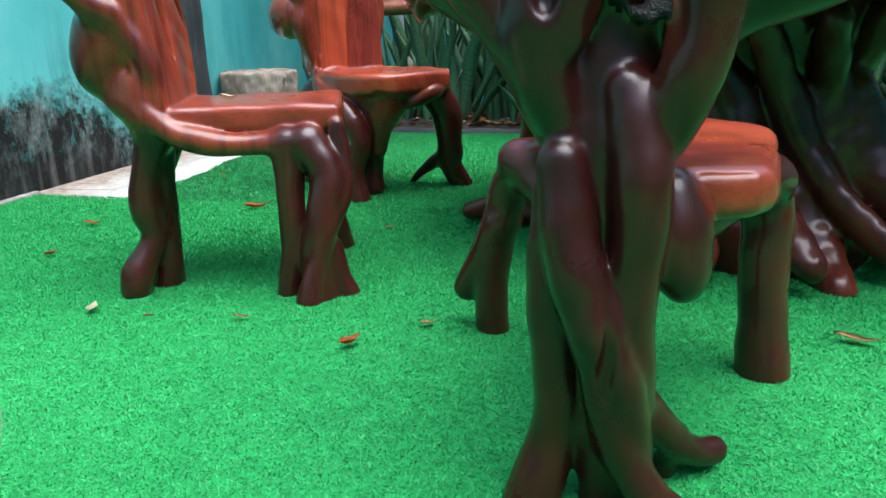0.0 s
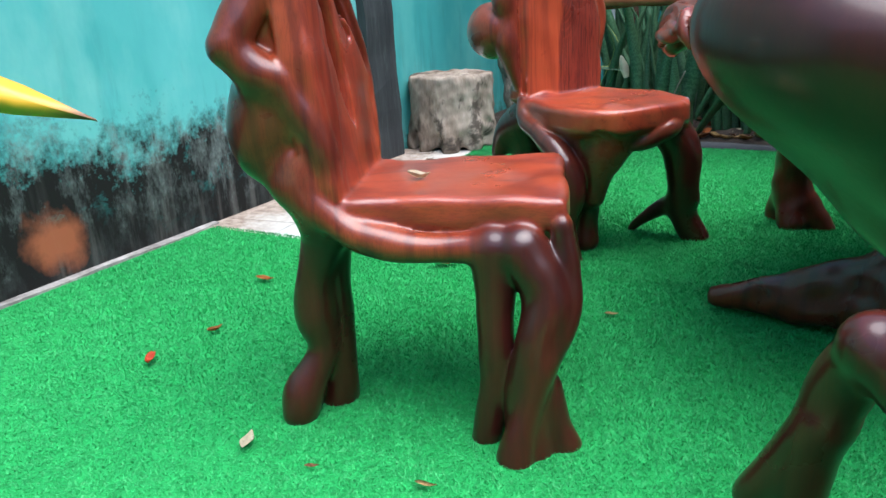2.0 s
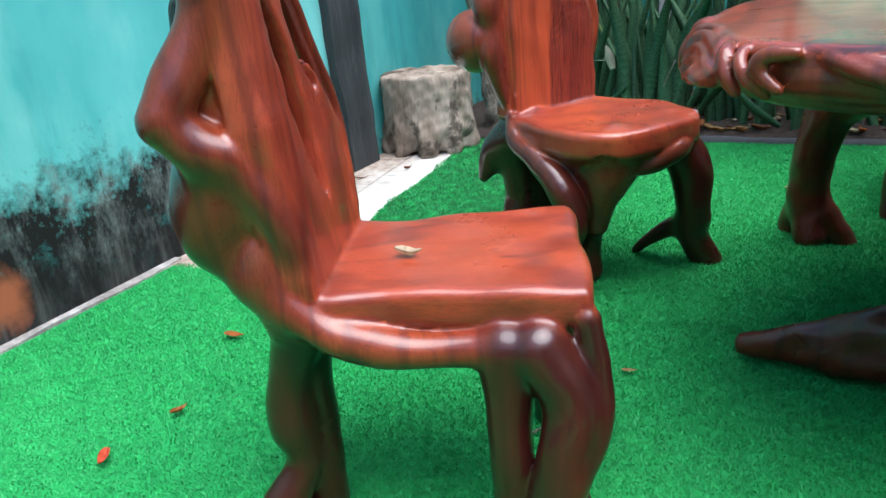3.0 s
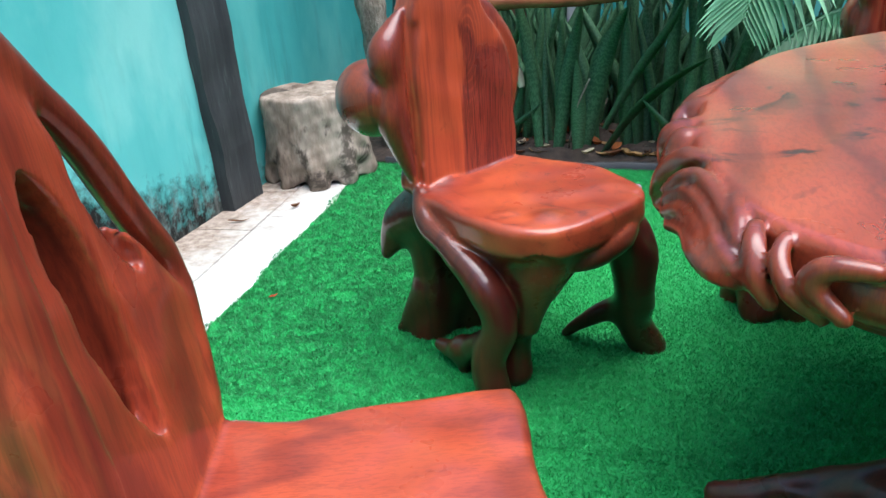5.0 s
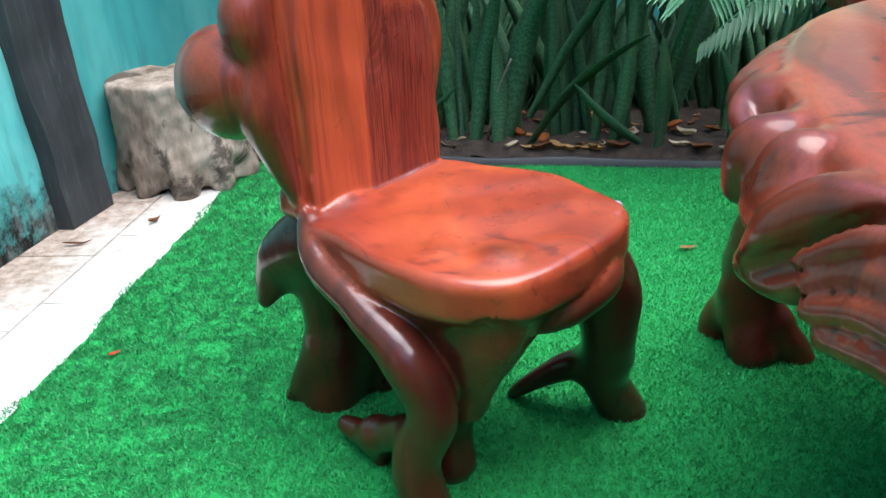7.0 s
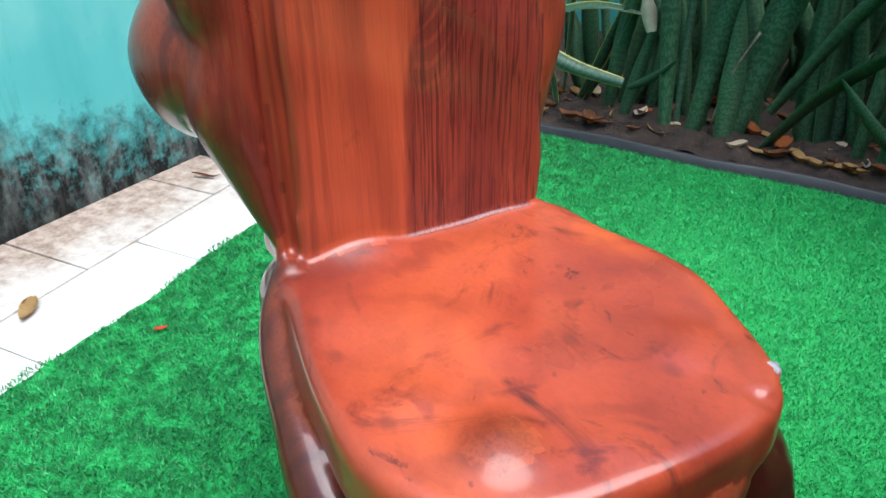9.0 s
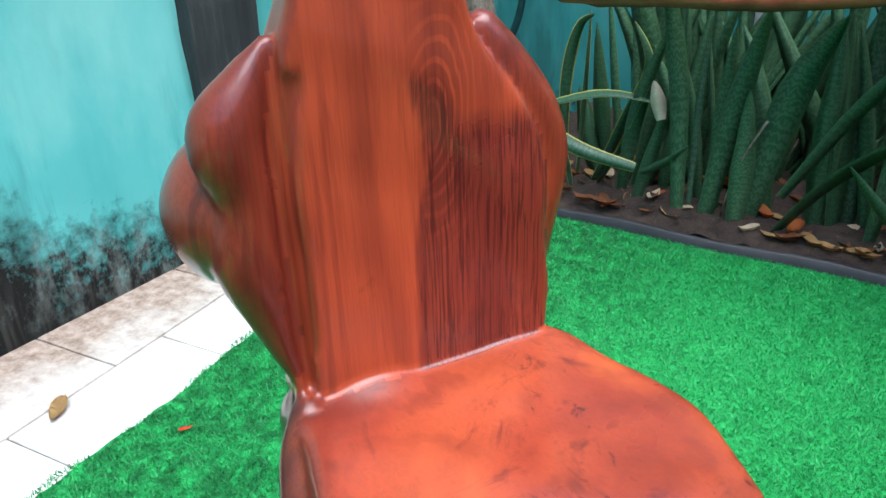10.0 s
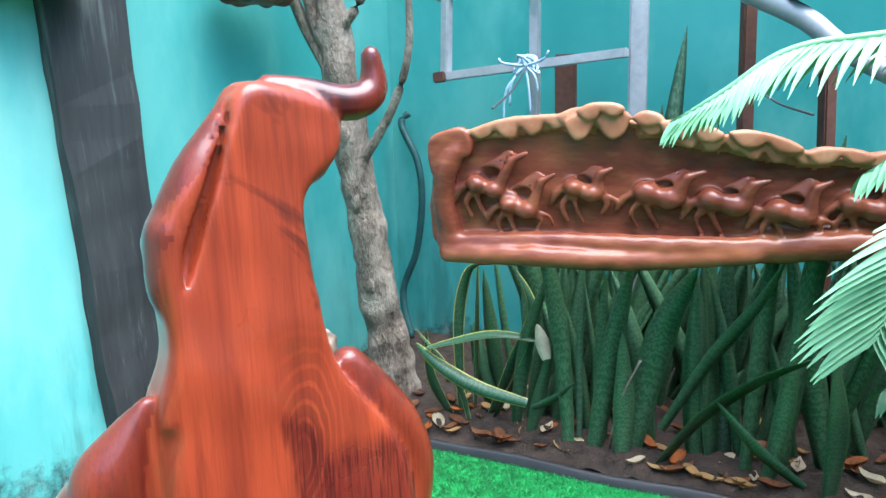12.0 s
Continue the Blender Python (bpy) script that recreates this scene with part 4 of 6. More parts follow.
    c.blob("backrest", (-0.06, -0.065, 0.66), (0.055, 0.03, 0.085), (0, 10, 0), 0.006)
    c.hollow((-0.065, -0.10, 0.665), (0.016, 0.02, 0.026), (0, 0, 0), 0.006)
    c.hollow((0.03, -0.085, 0.635), (0.05, 0.03, 0.05), (0, 0, 0), 0.012)
    for i in range(16):
        c.blob("burl", (-0.01 + 0.08 * random.random(), -0.058, 0.64 + 0.045 * random.random()), (0.012, 0.012, 0.008), (0, 40 * random.random(), 0), 0.003)
    # front legs
    c.limb("leg.a", [(-0.06, 0.44, 0.41), (-0.15, 0.51, 0.385), (-0.215, 0.55, 0.33), (-0.25, 0.56, 0.22), (-0.265, 0.56, 0.12), (-0.265, 0.565, 0.0)], [0.05, 0.045, 0.042, 0.038, 0.036, 0.036], 0.02)
    c.limb("leg.a", [(-0.24, 0.555, 0.24), (-0.29, 0.57, 0.15), (-0.325, 0.585, 0.085)], [0.036, 0.034, 0.028], 0.015)
    c.limb("leg.a", [(-0.20, 0.52, 0.38), (-0.10, 0.45, 0.30), (-0.03, 0.30, 0.30), (0.0, 0.06, 0.36)], [0.04, 0.04, 0.045, 0.05], 0.02)
    c.limb("leg.b", [(0.14, 0.42, 0.41), (0.21, 0.47, 0.375), (0.25, 0.48, 0.32), (0.250, 0.47, 0.20), (0.255, 0.465, 0.10), (0.265, 0.46, 0.0)], [0.05, 0.048, 0.046, 0.044, 0.044, 0.050], 0.02)
    c.limb("leg.b", [(0.245, 0.45, 0.365), (0.21, 0.40, 0.375), (0.14, 0.33, 0.33), (0.06, 0.2, 0.32), (0.03, 0.06, 0.38)], [0.045, 0.046, 0.04, 0.045, 0.05], 0.012)
    c.uneven(0.0025, 0.19, 4.1)
    ob = thing("carved_chair", pose(1.0, 1.5, 0), "dark carved root-wood chair with one twisted trunk for a rear leg", "chair", "carved chairs round the table")
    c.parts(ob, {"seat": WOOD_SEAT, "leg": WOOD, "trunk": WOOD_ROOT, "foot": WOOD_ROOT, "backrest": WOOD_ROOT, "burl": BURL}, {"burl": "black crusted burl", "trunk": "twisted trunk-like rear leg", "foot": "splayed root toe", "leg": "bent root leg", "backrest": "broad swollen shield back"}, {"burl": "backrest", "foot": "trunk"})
    return ob


fan = chair_with_fan_back()
fan.matrix_basis = pose(-0.125, 3.465, 0, 0, 0, -30)
chair_with_pierced_back()
chair_with_trunk_back()
copy_thing(fan, pose(1.02, 4.22, 0, 0, 0, -95))
copy_thing(fan, pose(2.35, 4.05, 0, 0, 0, -150))


# ---------------------------------------------------------------- table
def table():
    outline = [(0.400, 2.88), (0.402, 2.79), (0.415, 2.70), (0.435, 2.62), (0.458, 2.55), (0.50, 2.485), (0.57, 2.43), (0.70, 2.37), (0.86, 2.31), (1.08, 2.25), (1.35, 2.22), (1.70, 2.26), (2.0, 2.45), (2.10, 2.85), (1.94, 3.37),
               (1.58, 3.74), (1.16, 3.82), (0.87, 3.70), (0.65, 3.53), (0.51, 3.36), (0.435, 3.17), (0.405, 3.02)]
    c = Clay((0.28, 2.10, 0.58), (2.24, 3.96, 0.79), 0.0058, {"rim": 0.55})
    c.plank("tabletop", outline, pose(0, 0, 0.722), 0.036, 0.016, 0.01, 5)
    rim = spline(outline, 30, True)
    mid = rim.mean(0)
    run = np.concatenate([[0], np.cumsum(np.linalg.norm(np.diff(rim, axis=0, append=rim[:1]), axis=1))])

    def edge(s, inward):
        j = int(np.searchsorted(run, s % run[-1])) % len(rim)
        q, a = rim[j], rim[(j + 2) % len(rim)] - rim[(j - 2) % len(rim)]
        out = np.array((-a[1], a[0])) / max(np.linalg.norm(a), 1e-6)
        return q - (out if out @ (q - mid) > 0 else -out) * inward

    core = [edge(run[-1] * i / 60, 0.030) for i in range(61)]
    for j in range(0, 60, 4):
        c.limb("rim", [(*q, 0.712) for q in core[j:j + 5]], [0.034] * 5, 0.004, 2)
    # the rounded lobe beyond the notch, the fan of draped folds before it, and the pointed folds that follow
    c.blob("rim", (0.409, 3.037, 0.722), (0.036, 0.05, 0.032), (0, 0, 0), 0.01)
    c.blob("rim", (0.405, 2.915, 0.722), (0.034, 0.05, 0.030), (0, 0, 0), 0.01)
    c.blob("rim", (0.400, 2.84, 0.695), (0.046, 0.095, 0.042), (0, 0, 0), 0.02)
    for r, pts in ((0.026, ((0.366, 2.915, 0.690), (0.372, 2.910, 0.722), (0.392, 2.905, 0.735))), (0.026, ((0.372, 2.850, 0.695), (0.386, 2.845, 0.730), (0.402, 2.845, 0.737))),
                   (0.024, ((0.362, 2.80, 0.672), (0.372, 2.782, 0.705), (0.396, 2.755, 0.733), (0.418, 2.70, 0.740))), (0.024, ((0.366, 2.83, 0.655), (0.382, 2.775, 0.675), (0.400, 2.74, 0.705)))):
        c.limb("rim", pts, [r * 0.8] + [r] * (len(pts) - 2) + [r * 0.7], 0.010, 5)
    c.groove([(0.385, 2.875, 0.765), (0.368, 2.882, 0.745), (0.352, 2.885, 0.715)], [0.002, 0.004, 0.003], 0.003)
    folds = (
             (0.0112, ((0.369, 2.726, 0.708), (0.391, 2.689, 0.738), (0.411, 2.67, 0.745), (0.428, 2.619, 0.743), (0.442, 2.561, 0.738), (0.449, 2.517, 0.733))),
             (0.0112, ((0.37, 2.712, 0.698), (0.394, 2.679, 0.722), (0.415, 2.621, 0.728), (0.428, 2.563, 0.724), (0.434, 2.519, 0.72), (0.451, 2.476, 0.714))),
             (0.0112, ((0.37, 2.701, 0.686), (0.392, 2.661, 0.706), (0.411, 2.599, 0.714), (0.422, 2.534, 0.711), (0.436, 2.499, 0.707), (0.459, 2.477, 0.704))),
             (0.0112, ((0.376, 2.686, 0.676), (0.399, 2.625, 0.694), (0.41, 2.542, 0.704), (0.429, 2.501, 0.702), (0.451, 2.482, 0.7))),
             (0.0105, ((0.447, 2.590, 0.748), (0.452, 2.549, 0.744), (0.453, 2.520, 0.73), (0.460, 2.500, 0.71), (0.474, 2.485, 0.69))), (0.013, ((0.466, 2.515, 0.748), (0.464, 2.490, 0.738), (0.466, 2.474, 0.715), (0.482, 2.466, 0.69))),
             (0.0105, ((0.492, 2.490, 0.748), (0.486, 2.468, 0.735), (0.496, 2.448, 0.712), (0.525, 2.440, 0.69))), (0.013, ((0.56, 2.425, 0.748), (0.525, 2.436, 0.744), (0.512, 2.440, 0.725), (0.54, 2.425, 0.70))))
    for r, pts in folds:
        c.limb("rim", pts, [r * 0.75] + [r] * (len(pts) - 2) + [r * 0.7], 0.001, 5)
    start = run[int(np.argmin(np.linalg.norm(rim - np.array((0.54, 2.45)), axis=1)))]
    s, i = start, 0
    while s < run[-1] - 0.22:
        w = 0.010 * math.sin(s * 9.1) + 0.008 * math.sin(s * 3.7 + 1)
        long = 0.22 + 0.06 * math.sin(s * 2.9)
        r = 0.0110 + 0.002 * math.sin(i * 2.3)
        a, b, e, g, k = edge(s, 0.034), edge(s + long * 0.22, 0.004 - w), edge(s + long * 0.5, -0.018 - w), edge(s + long * 0.8, 0.016 - w), edge(s + long, 0.06)
        c.limb("rim", [(*a, 0.748), (*b, 0.741), (*e, 0.722), (*g, 0.702), (*k, 0.684)], [r * 0.6, r, r * 1.1, r, r * 0.6], 0.002, 4)
        s, i = s + 0.032 + 0.007 * math.sin(i * 1.3), i + 1
    under = [edge(run[-1] * i / 60, 0.045) for i in range(61)]
    for j in range(0, 60, 4):
        c.limb("rim", [(*q, 0.694) for q in under[j:j + 5]], [0.030] * 5, 0.003, 2)
    # the notch at the near tip
    c.groove([(0.335, 2.80, 0.655), (0.375, 2.74, 0.705), (0.400, 2.705, 0.745), (0.425, 2.68, 0.768)], [0.012, 0.013, 0.012, 0.006], 0.004)
    ob = thing("root_table", Matrix(), "large glossy red-brown wooden table with carved rim on twisted roots", "table")
    c.parts(ob, {"tabletop": WOOD_TOP, "rim": WOOD}, {"tabletop": "polished slab top with dark swirling grain", "rim": "carved folds along the edge"}, {"rim": "tabletop"})
    p = Clay((0.40, 1.95, -0.02), (2.2, 3.95, 0.72), 0.0115, {"pedestal": 0.8, "root": 0.74, "leg": 0.7})
    p.limb("pedestal", [(1.30, 2.86, 0.70), (1.30, 2.84, 0.5), (1.32, 2.82, 0.3), (1.33, 2.80, 0.1)], [0.32, 0.22, 0.22, 0.30], 0.05)
    roots = [((0.47, 2.94, 0.045), 0.10), ((1.48, 2.45, 0.0), 0.0), ((1.95, 2.40, 0.03), 0.05), ((2.02, 3.0, 0.03), 0.05), ((1.75, 3.45, 0.02), 0.05), ((1.15, 3.55, 0.02), 0.05), ((0.95, 2.35, 0.02), 0.05)]
    for i, (tip, lift) in enumerate(roots):
        t = Vector(tip)
        m = Vector((1.32, 2.80, 0.0))
        a, b = m.lerp(t, 0.22), m.lerp(t, 0.6)
        p.limb("root." + str(i), [(a.x, a.y, 0.40), (m.lerp(t, 0.4).x, m.lerp(t, 0.4).y + 0.03, 0.22), (b.x, b.y + 0.03, 0.13), tip], [0.13, 0.10, 0.07, 0.02 if tip[2] > 0.02 else 0.045], 0.04)
        p.limb("root." + str(i), [(a.x + 0.04, a.y - 0.04, 0.34), (b.x + 0.03, b.y - 0.02, 0.09), (t.x, t.y, max(tip[2] - 0.01, 0.02))], [0.08, 0.05, 0.018], 0.02)
    for i in range(11):
        w = 0.57 * i
        ring = [(1.31 + r * math.cos(w + s), 2.79 + r * math.sin(w + s), z) for r, s, z in ((0.29, 0.0, 0.62), (0.21, 0.35, 0.44), (0.26, 0.7, 0.24), (0.42, 0.95, 0.08))]
        p.limb("pedestal", ring, [0.04, 0.045, 0.045, 0.04], 0.014)
    p.limb("leg", [(1.05, 3.25, 0.62), (0.80, 3.52, 0.56), (0.62, 3.68, 0.42), (0.565, 3.73, 0.25), (0.56, 3.74, 0.10), (0.575, 3.71, 0.02)], [0.10, 0.08, 0.065, 0.06, 0.055, 0.05], 0.03)
    p.limb("leg", [(0.555, 3.75, 0.14), (0.525, 3.80, 0.05), (0.52, 3.81, 0.0)], [0.045, 0.04, 0.04], 0.02)
    p.limb("leg", [(0.58, 3.73, 0.12), (0.64, 3.72, 0.05), (0.665, 3.72, 0.0)], [0.04, 0.036, 0.036], 0.02)
    p.uneven(0.004, 0.16, 0.9)
    p.parts(ob, {"pedestal": WOOD_ROOT, "root": WOOD_ROOT, "leg": WOOD_ROOT}, {"pedestal": "twisted root pedestal", "root": "spreading root with a pointed tip", "leg": "gnarled leg with stubby toes"})
    return ob


table()


# ---------------------------------------------------------------- stump, tree and wall pieces
def stump():
    ob = thing("tree_stump", pose(-1.21, 4.70, 0), "weathered grey tree stump with dark rotten roots, by the pillar", "stump")
    c = Clay((-0.30, -0.30, -0.02), (0.34, 0.30, 0.48), 0.011)
    c.plank("trunk", [(0.225 * math.cos(a) * (1 + 0.05 * math.sin(3 * a)), 0.20 * math.sin(a) * (1 + 0.06 * math.sin(2 * a + 1))) for a in np.arange(10) * 0.6283], pose(0, 0, 0.20), 0.185, 0.010)
    for i, (a, r, z) in enumerate(((-2.6, 0.06, 0.07), (-1.9, 0.05, 0.10), (-1.2, 0.07, 0.06), (-0.5, 0.06, 0.09), (0.3, 0.07, 0.06), (1.6, 0.06, 0.06), (2.6, 0.06, 0.06))):
        c.limb("root." + str(i), [(0.18 * math.cos(a), 0.16 * math.sin(a), z + 0.08), (0.20 * math.cos(a), 0.18 * math.sin(a), z), (0.215 * math.cos(a), 0.195 * math.sin(a), 0.02)], [r * 0.6, r * 0.75, r * 0.6], 0.03)
    for a in (-2.2, -1.55, -0.85, -0.1):
        c.hollow((0.245 * math.cos(a), 0.22 * math.sin(a), 0.05), (0.045, 0.05, 0.06), (0, 0, 0), 0.02)
    c.uneven(0.006, 0.13, 0.2)
    c.parts(ob, {"trunk": STUMP, "root": STUMP}, {"root": "rotted dark root flare"})


stump()


def small_tree():
    ob = thing("small_tree", Matrix(), "thin grey garden tree with knotty bark and bare thorny branches", "tree")
    part("trunk", tube([(-1.0, 5.17, 0.0), (-1.03, 5.16, 0.25), (-1.06, 5.14, 0.55), (-1.10, 5.12, 0.9), (-1.13, 5.10, 1.2), (-1.16, 5.08, 1.6), (-1.17, 5.05, 2.1)], [0.090, 0.074, 0.068, 0.060, 0.064, 0.055, 0.04], 18, 10, None, 0.30), BARK, ob)
    for pts, r in (([(-1.08, 5.09, 1.12), (-1.20, 5.06, 1.32), (-1.27, 5.02, 1.55), (-1.30, 4.98, 1.9)], 0.026), ([(-1.09, 5.10, 1.18), (-1.17, 5.05, 1.36), (-1.21, 5.02, 1.6)], 0.028),
                   ([(-1.08, 5.11, 0.90), (-0.93, 5.10, 1.10), (-0.845, 5.08, 1.30), (-0.83, 5.06, 1.60), (-0.80, 5.0, 1.95)], 0.018), ([(-1.12, 5.09, 1.36), (-1.02, 5.10, 1.48), (-0.95, 5.1, 1.7)], 0.02)):
        bm = tube(pts, [r * (1 - 0.15 * i) for i in range(len(pts))], 9, 6, None, 0.2)
        part("branch", bm, BARK, ob)
    for a, y, z in ((-1.075, 5.07, 0.78), (-1.04, 5.085, 0.48), (-1.10, 5.06, 1.02)):
        bm = bmesh.new()
        bmesh.ops.create_uvsphere(bm, u_segments=12, v_segments=8, radius=0.022, matrix=Matrix.Translation((a, y, z)) @ Matrix.Diagonal((0.9, 0.5, 1.5, 1)))
        part("knot", smooth(bm), BARK, ob)


small_tree()


def wall_carving(at, size, label):
    ob = thing("wall_carving", pose(*at), label, "carving")
    c = Clay((-size * 1.3, -size * 1.5, -size), (size * 1.3, size * 1.5, size), size / 14)
    c.blob("body", (0, 0, 0.1 * size), (size * 0.8, size * 1.2, size * 0.55))
    for i in range(6):
        a = i * 1.05
        c.limb("body", [(0, 0, 0), (0.6 * size * math.cos(a), 0.9 * size * math.sin(a), -0.25 * size), (0.85 * size * math.cos(a + 0.4), 1.25 * size * math.sin(a + 0.4), 0.0)], [size * 0.3, size * 0.25, size * 0.14], size * 0.12)
    c.parts(ob, {"body": BROWN_CARVED})


BROWN_CARVED = simple("brown_root_carving", ((0.3, (0.05, 0.022, 0.014)), (0.6, (0.16, 0.075, 0.04)), (0.8, (0.30, 0.17, 0.09))), 8.0, 0.5, 0.5, 0.01)
wall_carving((-1.33, 4.12, 1.50), 0.13, "dark knotted root carving hung on the wall above")
wall_carving((-1.27, 4.86, 1.50), 0.12, "brown root carving hung on the wall in the corner")

# ---------------------------------------------------------------- steel frame, hose, strings
frame_ob = thing("steel_frame", Matrix(), "old galvanised steel frame leaning against the garden wall", "frame")


def bar(a, b, w, material=STEEL, name="bar", label=""):
    bm = bmesh.new()
    d = Vector(b) - Vector(a)
    m = Matrix.Translation((Vector(a) + Vector(b)) / 2) @ d.to_track_quat("Z", "Y").to_matrix().to_4x4() @ Matrix.Diagonal((w, w, d.length, 1))
    bmesh.ops.create_cube(bm, size=1.0, matrix=m)
    bmesh.ops.bevel(bm, geom=bm.edges[:], offset=w * 0.12, segments=2, affect="EDGES")
    return part(name, bm, material, frame_ob, label)


bar((-0.615, 5.60, 0.03), (-0.615, 5.66, 2.1), 0.036, STEEL, "upright")
bar((-0.225, 5.60, 0.03), (-0.232, 5.66, 2.1), 0.062, STEEL, "upright")
bar((0.150, 5.60, 0.03), (0.118, 5.66, 2.0), 0.044, RUST, "upright", "rusty upright")
bar((0.42, 5.60, 0.03), (0.37, 5.66, 1.30), 0.044, RUST, "upright", "rusty upright")
bar((-0.955, 5.57, 1.21), (-0.94, 5.62, 2.1), 0.036, STEEL, "upright")
bar((-0.985, 5.565, 1.20), (-0.25, 5.565, 1.262), 0.034, STEEL, "crossbar")
bar((-1.0, 5.59, 1.50), (-0.25, 5.59, 1.53), 0.03, STEEL, "crossbar")
bar((-0.985, 5.53, 1.198), (-0.945, 5.53, 1.202), 0.04, RUST, "bracket", "rusty end bracket")
part("pipe", tube([(0.13, 5.52, 1.43), (0.30, 5.50, 1.34), (0.42, 5.48, 1.24), (0.62, 5.46, 1.12)], [0.034, 0.034, 0.032, 0.032], 14), STEEL, frame_ob, "slanting grey pipe")
tagged(part("wooden_plank", box(-0.56, 5.70, 0.04, -0.48, 5.73, 1.27, 0.004), RUST), "dark red-brown plank standing against the wall", "plank")
tagged(part("garden_hose", tube([(-1.30, 5.88, 1.05), (-1.33, 5.86, 1.0), (-1.25, 5.85, 0.84), (-1.235, 5.85, 0.66), (-1.28, 5.86, 0.42), (-1.36, 5.86, 0.22), (-1.30, 5.82, 0.02)], [0.016] * 7, 10, 6), HOSE), "dark green garden hose hanging on the corner wall", "hose")
tagged(part("clay_pot", smooth((lambda bm: (bmesh.ops.create_cone(bm, cap_ends=True, segments=20, radius1=0.05, radius2=0.085, depth=0.12, matrix=Matrix.Translation((0.30, 5.50, 1.455))), bm)[1])(bmesh.new())), RUST), "small red clay pot resting on the slanting pipe", "pot")


def twine():
    bm = bmesh.new()
    random.seed(5)
    for i in range(9):
        a = random.uniform(0, 6.28)
        p = [(-0.615 + 0.028 * math.cos(a + j * 1.1) * (1 + 0.4 * j % 1), 5.54 + 0.02 * math.sin(a + j * 1.3), 1.235 + 0.035 * math.sin(a * 2 + j * 1.7)) for j in range(6)]
        tube(p, [0.0045] * 6, 5, 4, bm)
    for dx, dz in ((-0.075, -0.20), (-0.05, -0.14), (0.03, -0.17), (0.06, -0.09), (0.10, 0.05), (-0.09, 0.03)):
        tube([(-0.615, 5.53, 1.23), (-0.615 + dx * 0.8, 5.50, 1.23 + dz * 0.4), (-0.615 + dx, 5.50, 1.23 + dz)], [0.0055, 0.005, 0.004], 5, 4, bm)
    return bm


tagged(part("blue_twine", twine(), STRING), "knotted pale blue plastic twine tied round the steel frame", "twine", kind="stuff")


# ---------------------------------------------------------------- carved panel
def panel():
    ob = thing("relief_carving", pose(-0.565, 4.752, 0.69, 0, 0, 14), "long brown wooden relief carving with a wavy top edge", "carving")
    c = Clay((-0.06, -0.14, -0.06), (1.52, 0.09, 0.50), 0.0062)

    def top(x):
        return 0.33 + 0.065 * math.sin(min(x / 0.8, 1.0) * 2.6) - 0.16 * max(x - 0.55, 0.0)

    c.plank("board", [(0.0, 0.0), (0.5, 0.0), (1.0, 0.02), (1.46, 0.03), (1.46, top(1.4)), (1.0, top(1.0) - 0.01), (0.5, top(0.5) - 0.01), (0.15, top(0.15)), (-0.012, 0.30)], Matrix(((1, 0, 0, 0), (0, 0, 1, 0.03), (0, 1, 0, 0), (0, 0, 0, 1))), 0.035, 0.014, 0.02, 4)
    c.limb("ledge", [(0.01, -0.02, 0.02), (0.25, -0.05, 0.022), (0.5, -0.055, 0.015), (0.82, -0.03, 0.03)], [0.028, 0.030, 0.030, 0.026], 0.012)
    c.limb("ledge", [(0.0, -0.01, 0.05), (0.3, -0.03, 0.06), (0.6, -0.045, 0.055), (0.85, -0.02, 0.05)], [0.024, 0.027, 0.027, 0.024], 0.012)
    c.limb("ledge", [(0.86, 0.0, 0.04), (1.1, -0.02, 0.06), (1.42, -0.01, 0.06)], [0.04, 0.04, 0.04], 0.03)
    c.limb("board", [(0.02, -0.01, 0.05), (0.0, -0.02, 0.18), (0.02, -0.02, 0.28), (0.07, -0.02, 0.33)], [0.03, 0.03, 0.035, 0.02], 0.02)
    # plain rounded relief forms, each a long body with a raised end, a tuft of thin ridges and thin props
    for x, z, hx, hz, s in ((0.12, 0.205, 0.115, 0.095, 0.85), (0.21, 0.148, 0.10, 0.095, 0.85), (0.385, 0.195, 0.075, 0.062, 0.85), (0.58, 0.180, 0.112, 0.066, 1.05), (0.745, 0.162, 0.106, 0.062, 1.05), (0.905, 0.135, 0.09, 0.085, 1.0), (1.08, 0.15, 0.10, 0.08, 1.0), (1.26, 0.15, 0.10, 0.08, 1.0)):
        c.blob("relief", (x - 0.03 * s, -0.022, z + 0.012), (0.034 * s, 0.034, 0.030 * s), (0, 10, 0), 0.012)
        c.blob("relief", (x + 0.030 * s, -0.024, z - 0.004), (0.036 * s, 0.034, 0.030 * s), (0, -10, 0), 0.012)
        c.limb("relief", [(x - 0.02 * s, -0.022, z + 0.006), (x + 0.02 * s, -0.024, z)], [0.023 * s, 0.023 * s], 0.01)
        tip = (x + hx, -0.042, z + hz)
        c.limb("relief", [(x + 0.045 * s, -0.03, z + 0.008), (x + hx * 0.55, -0.038, z + hz * 0.55), (x + hx * 0.66, -0.042, z + hz * 0.80)], [0.022 * s, 0.016 * s, 0.013 * s], 0.006)
        c.limb("relief", [(x + hx * 0.62, -0.042, z + hz * 0.82), tip], [0.013 * s, 0.007], 0.004)
        for i in range(5):
            u, w = 0.42 + 0.09 * i, 0.55 + 0.09 * i
            c.limb("relief", [(x + hx * u, -0.030, z + hz * w), (x + hx * u - 0.028, -0.024, z + hz * w + 0.012), (x + hx * u - 0.060, -0.016, z + hz * w + 0.004 - 0.003 * i)], [0.0065, 0.006, 0.004], 0.001)
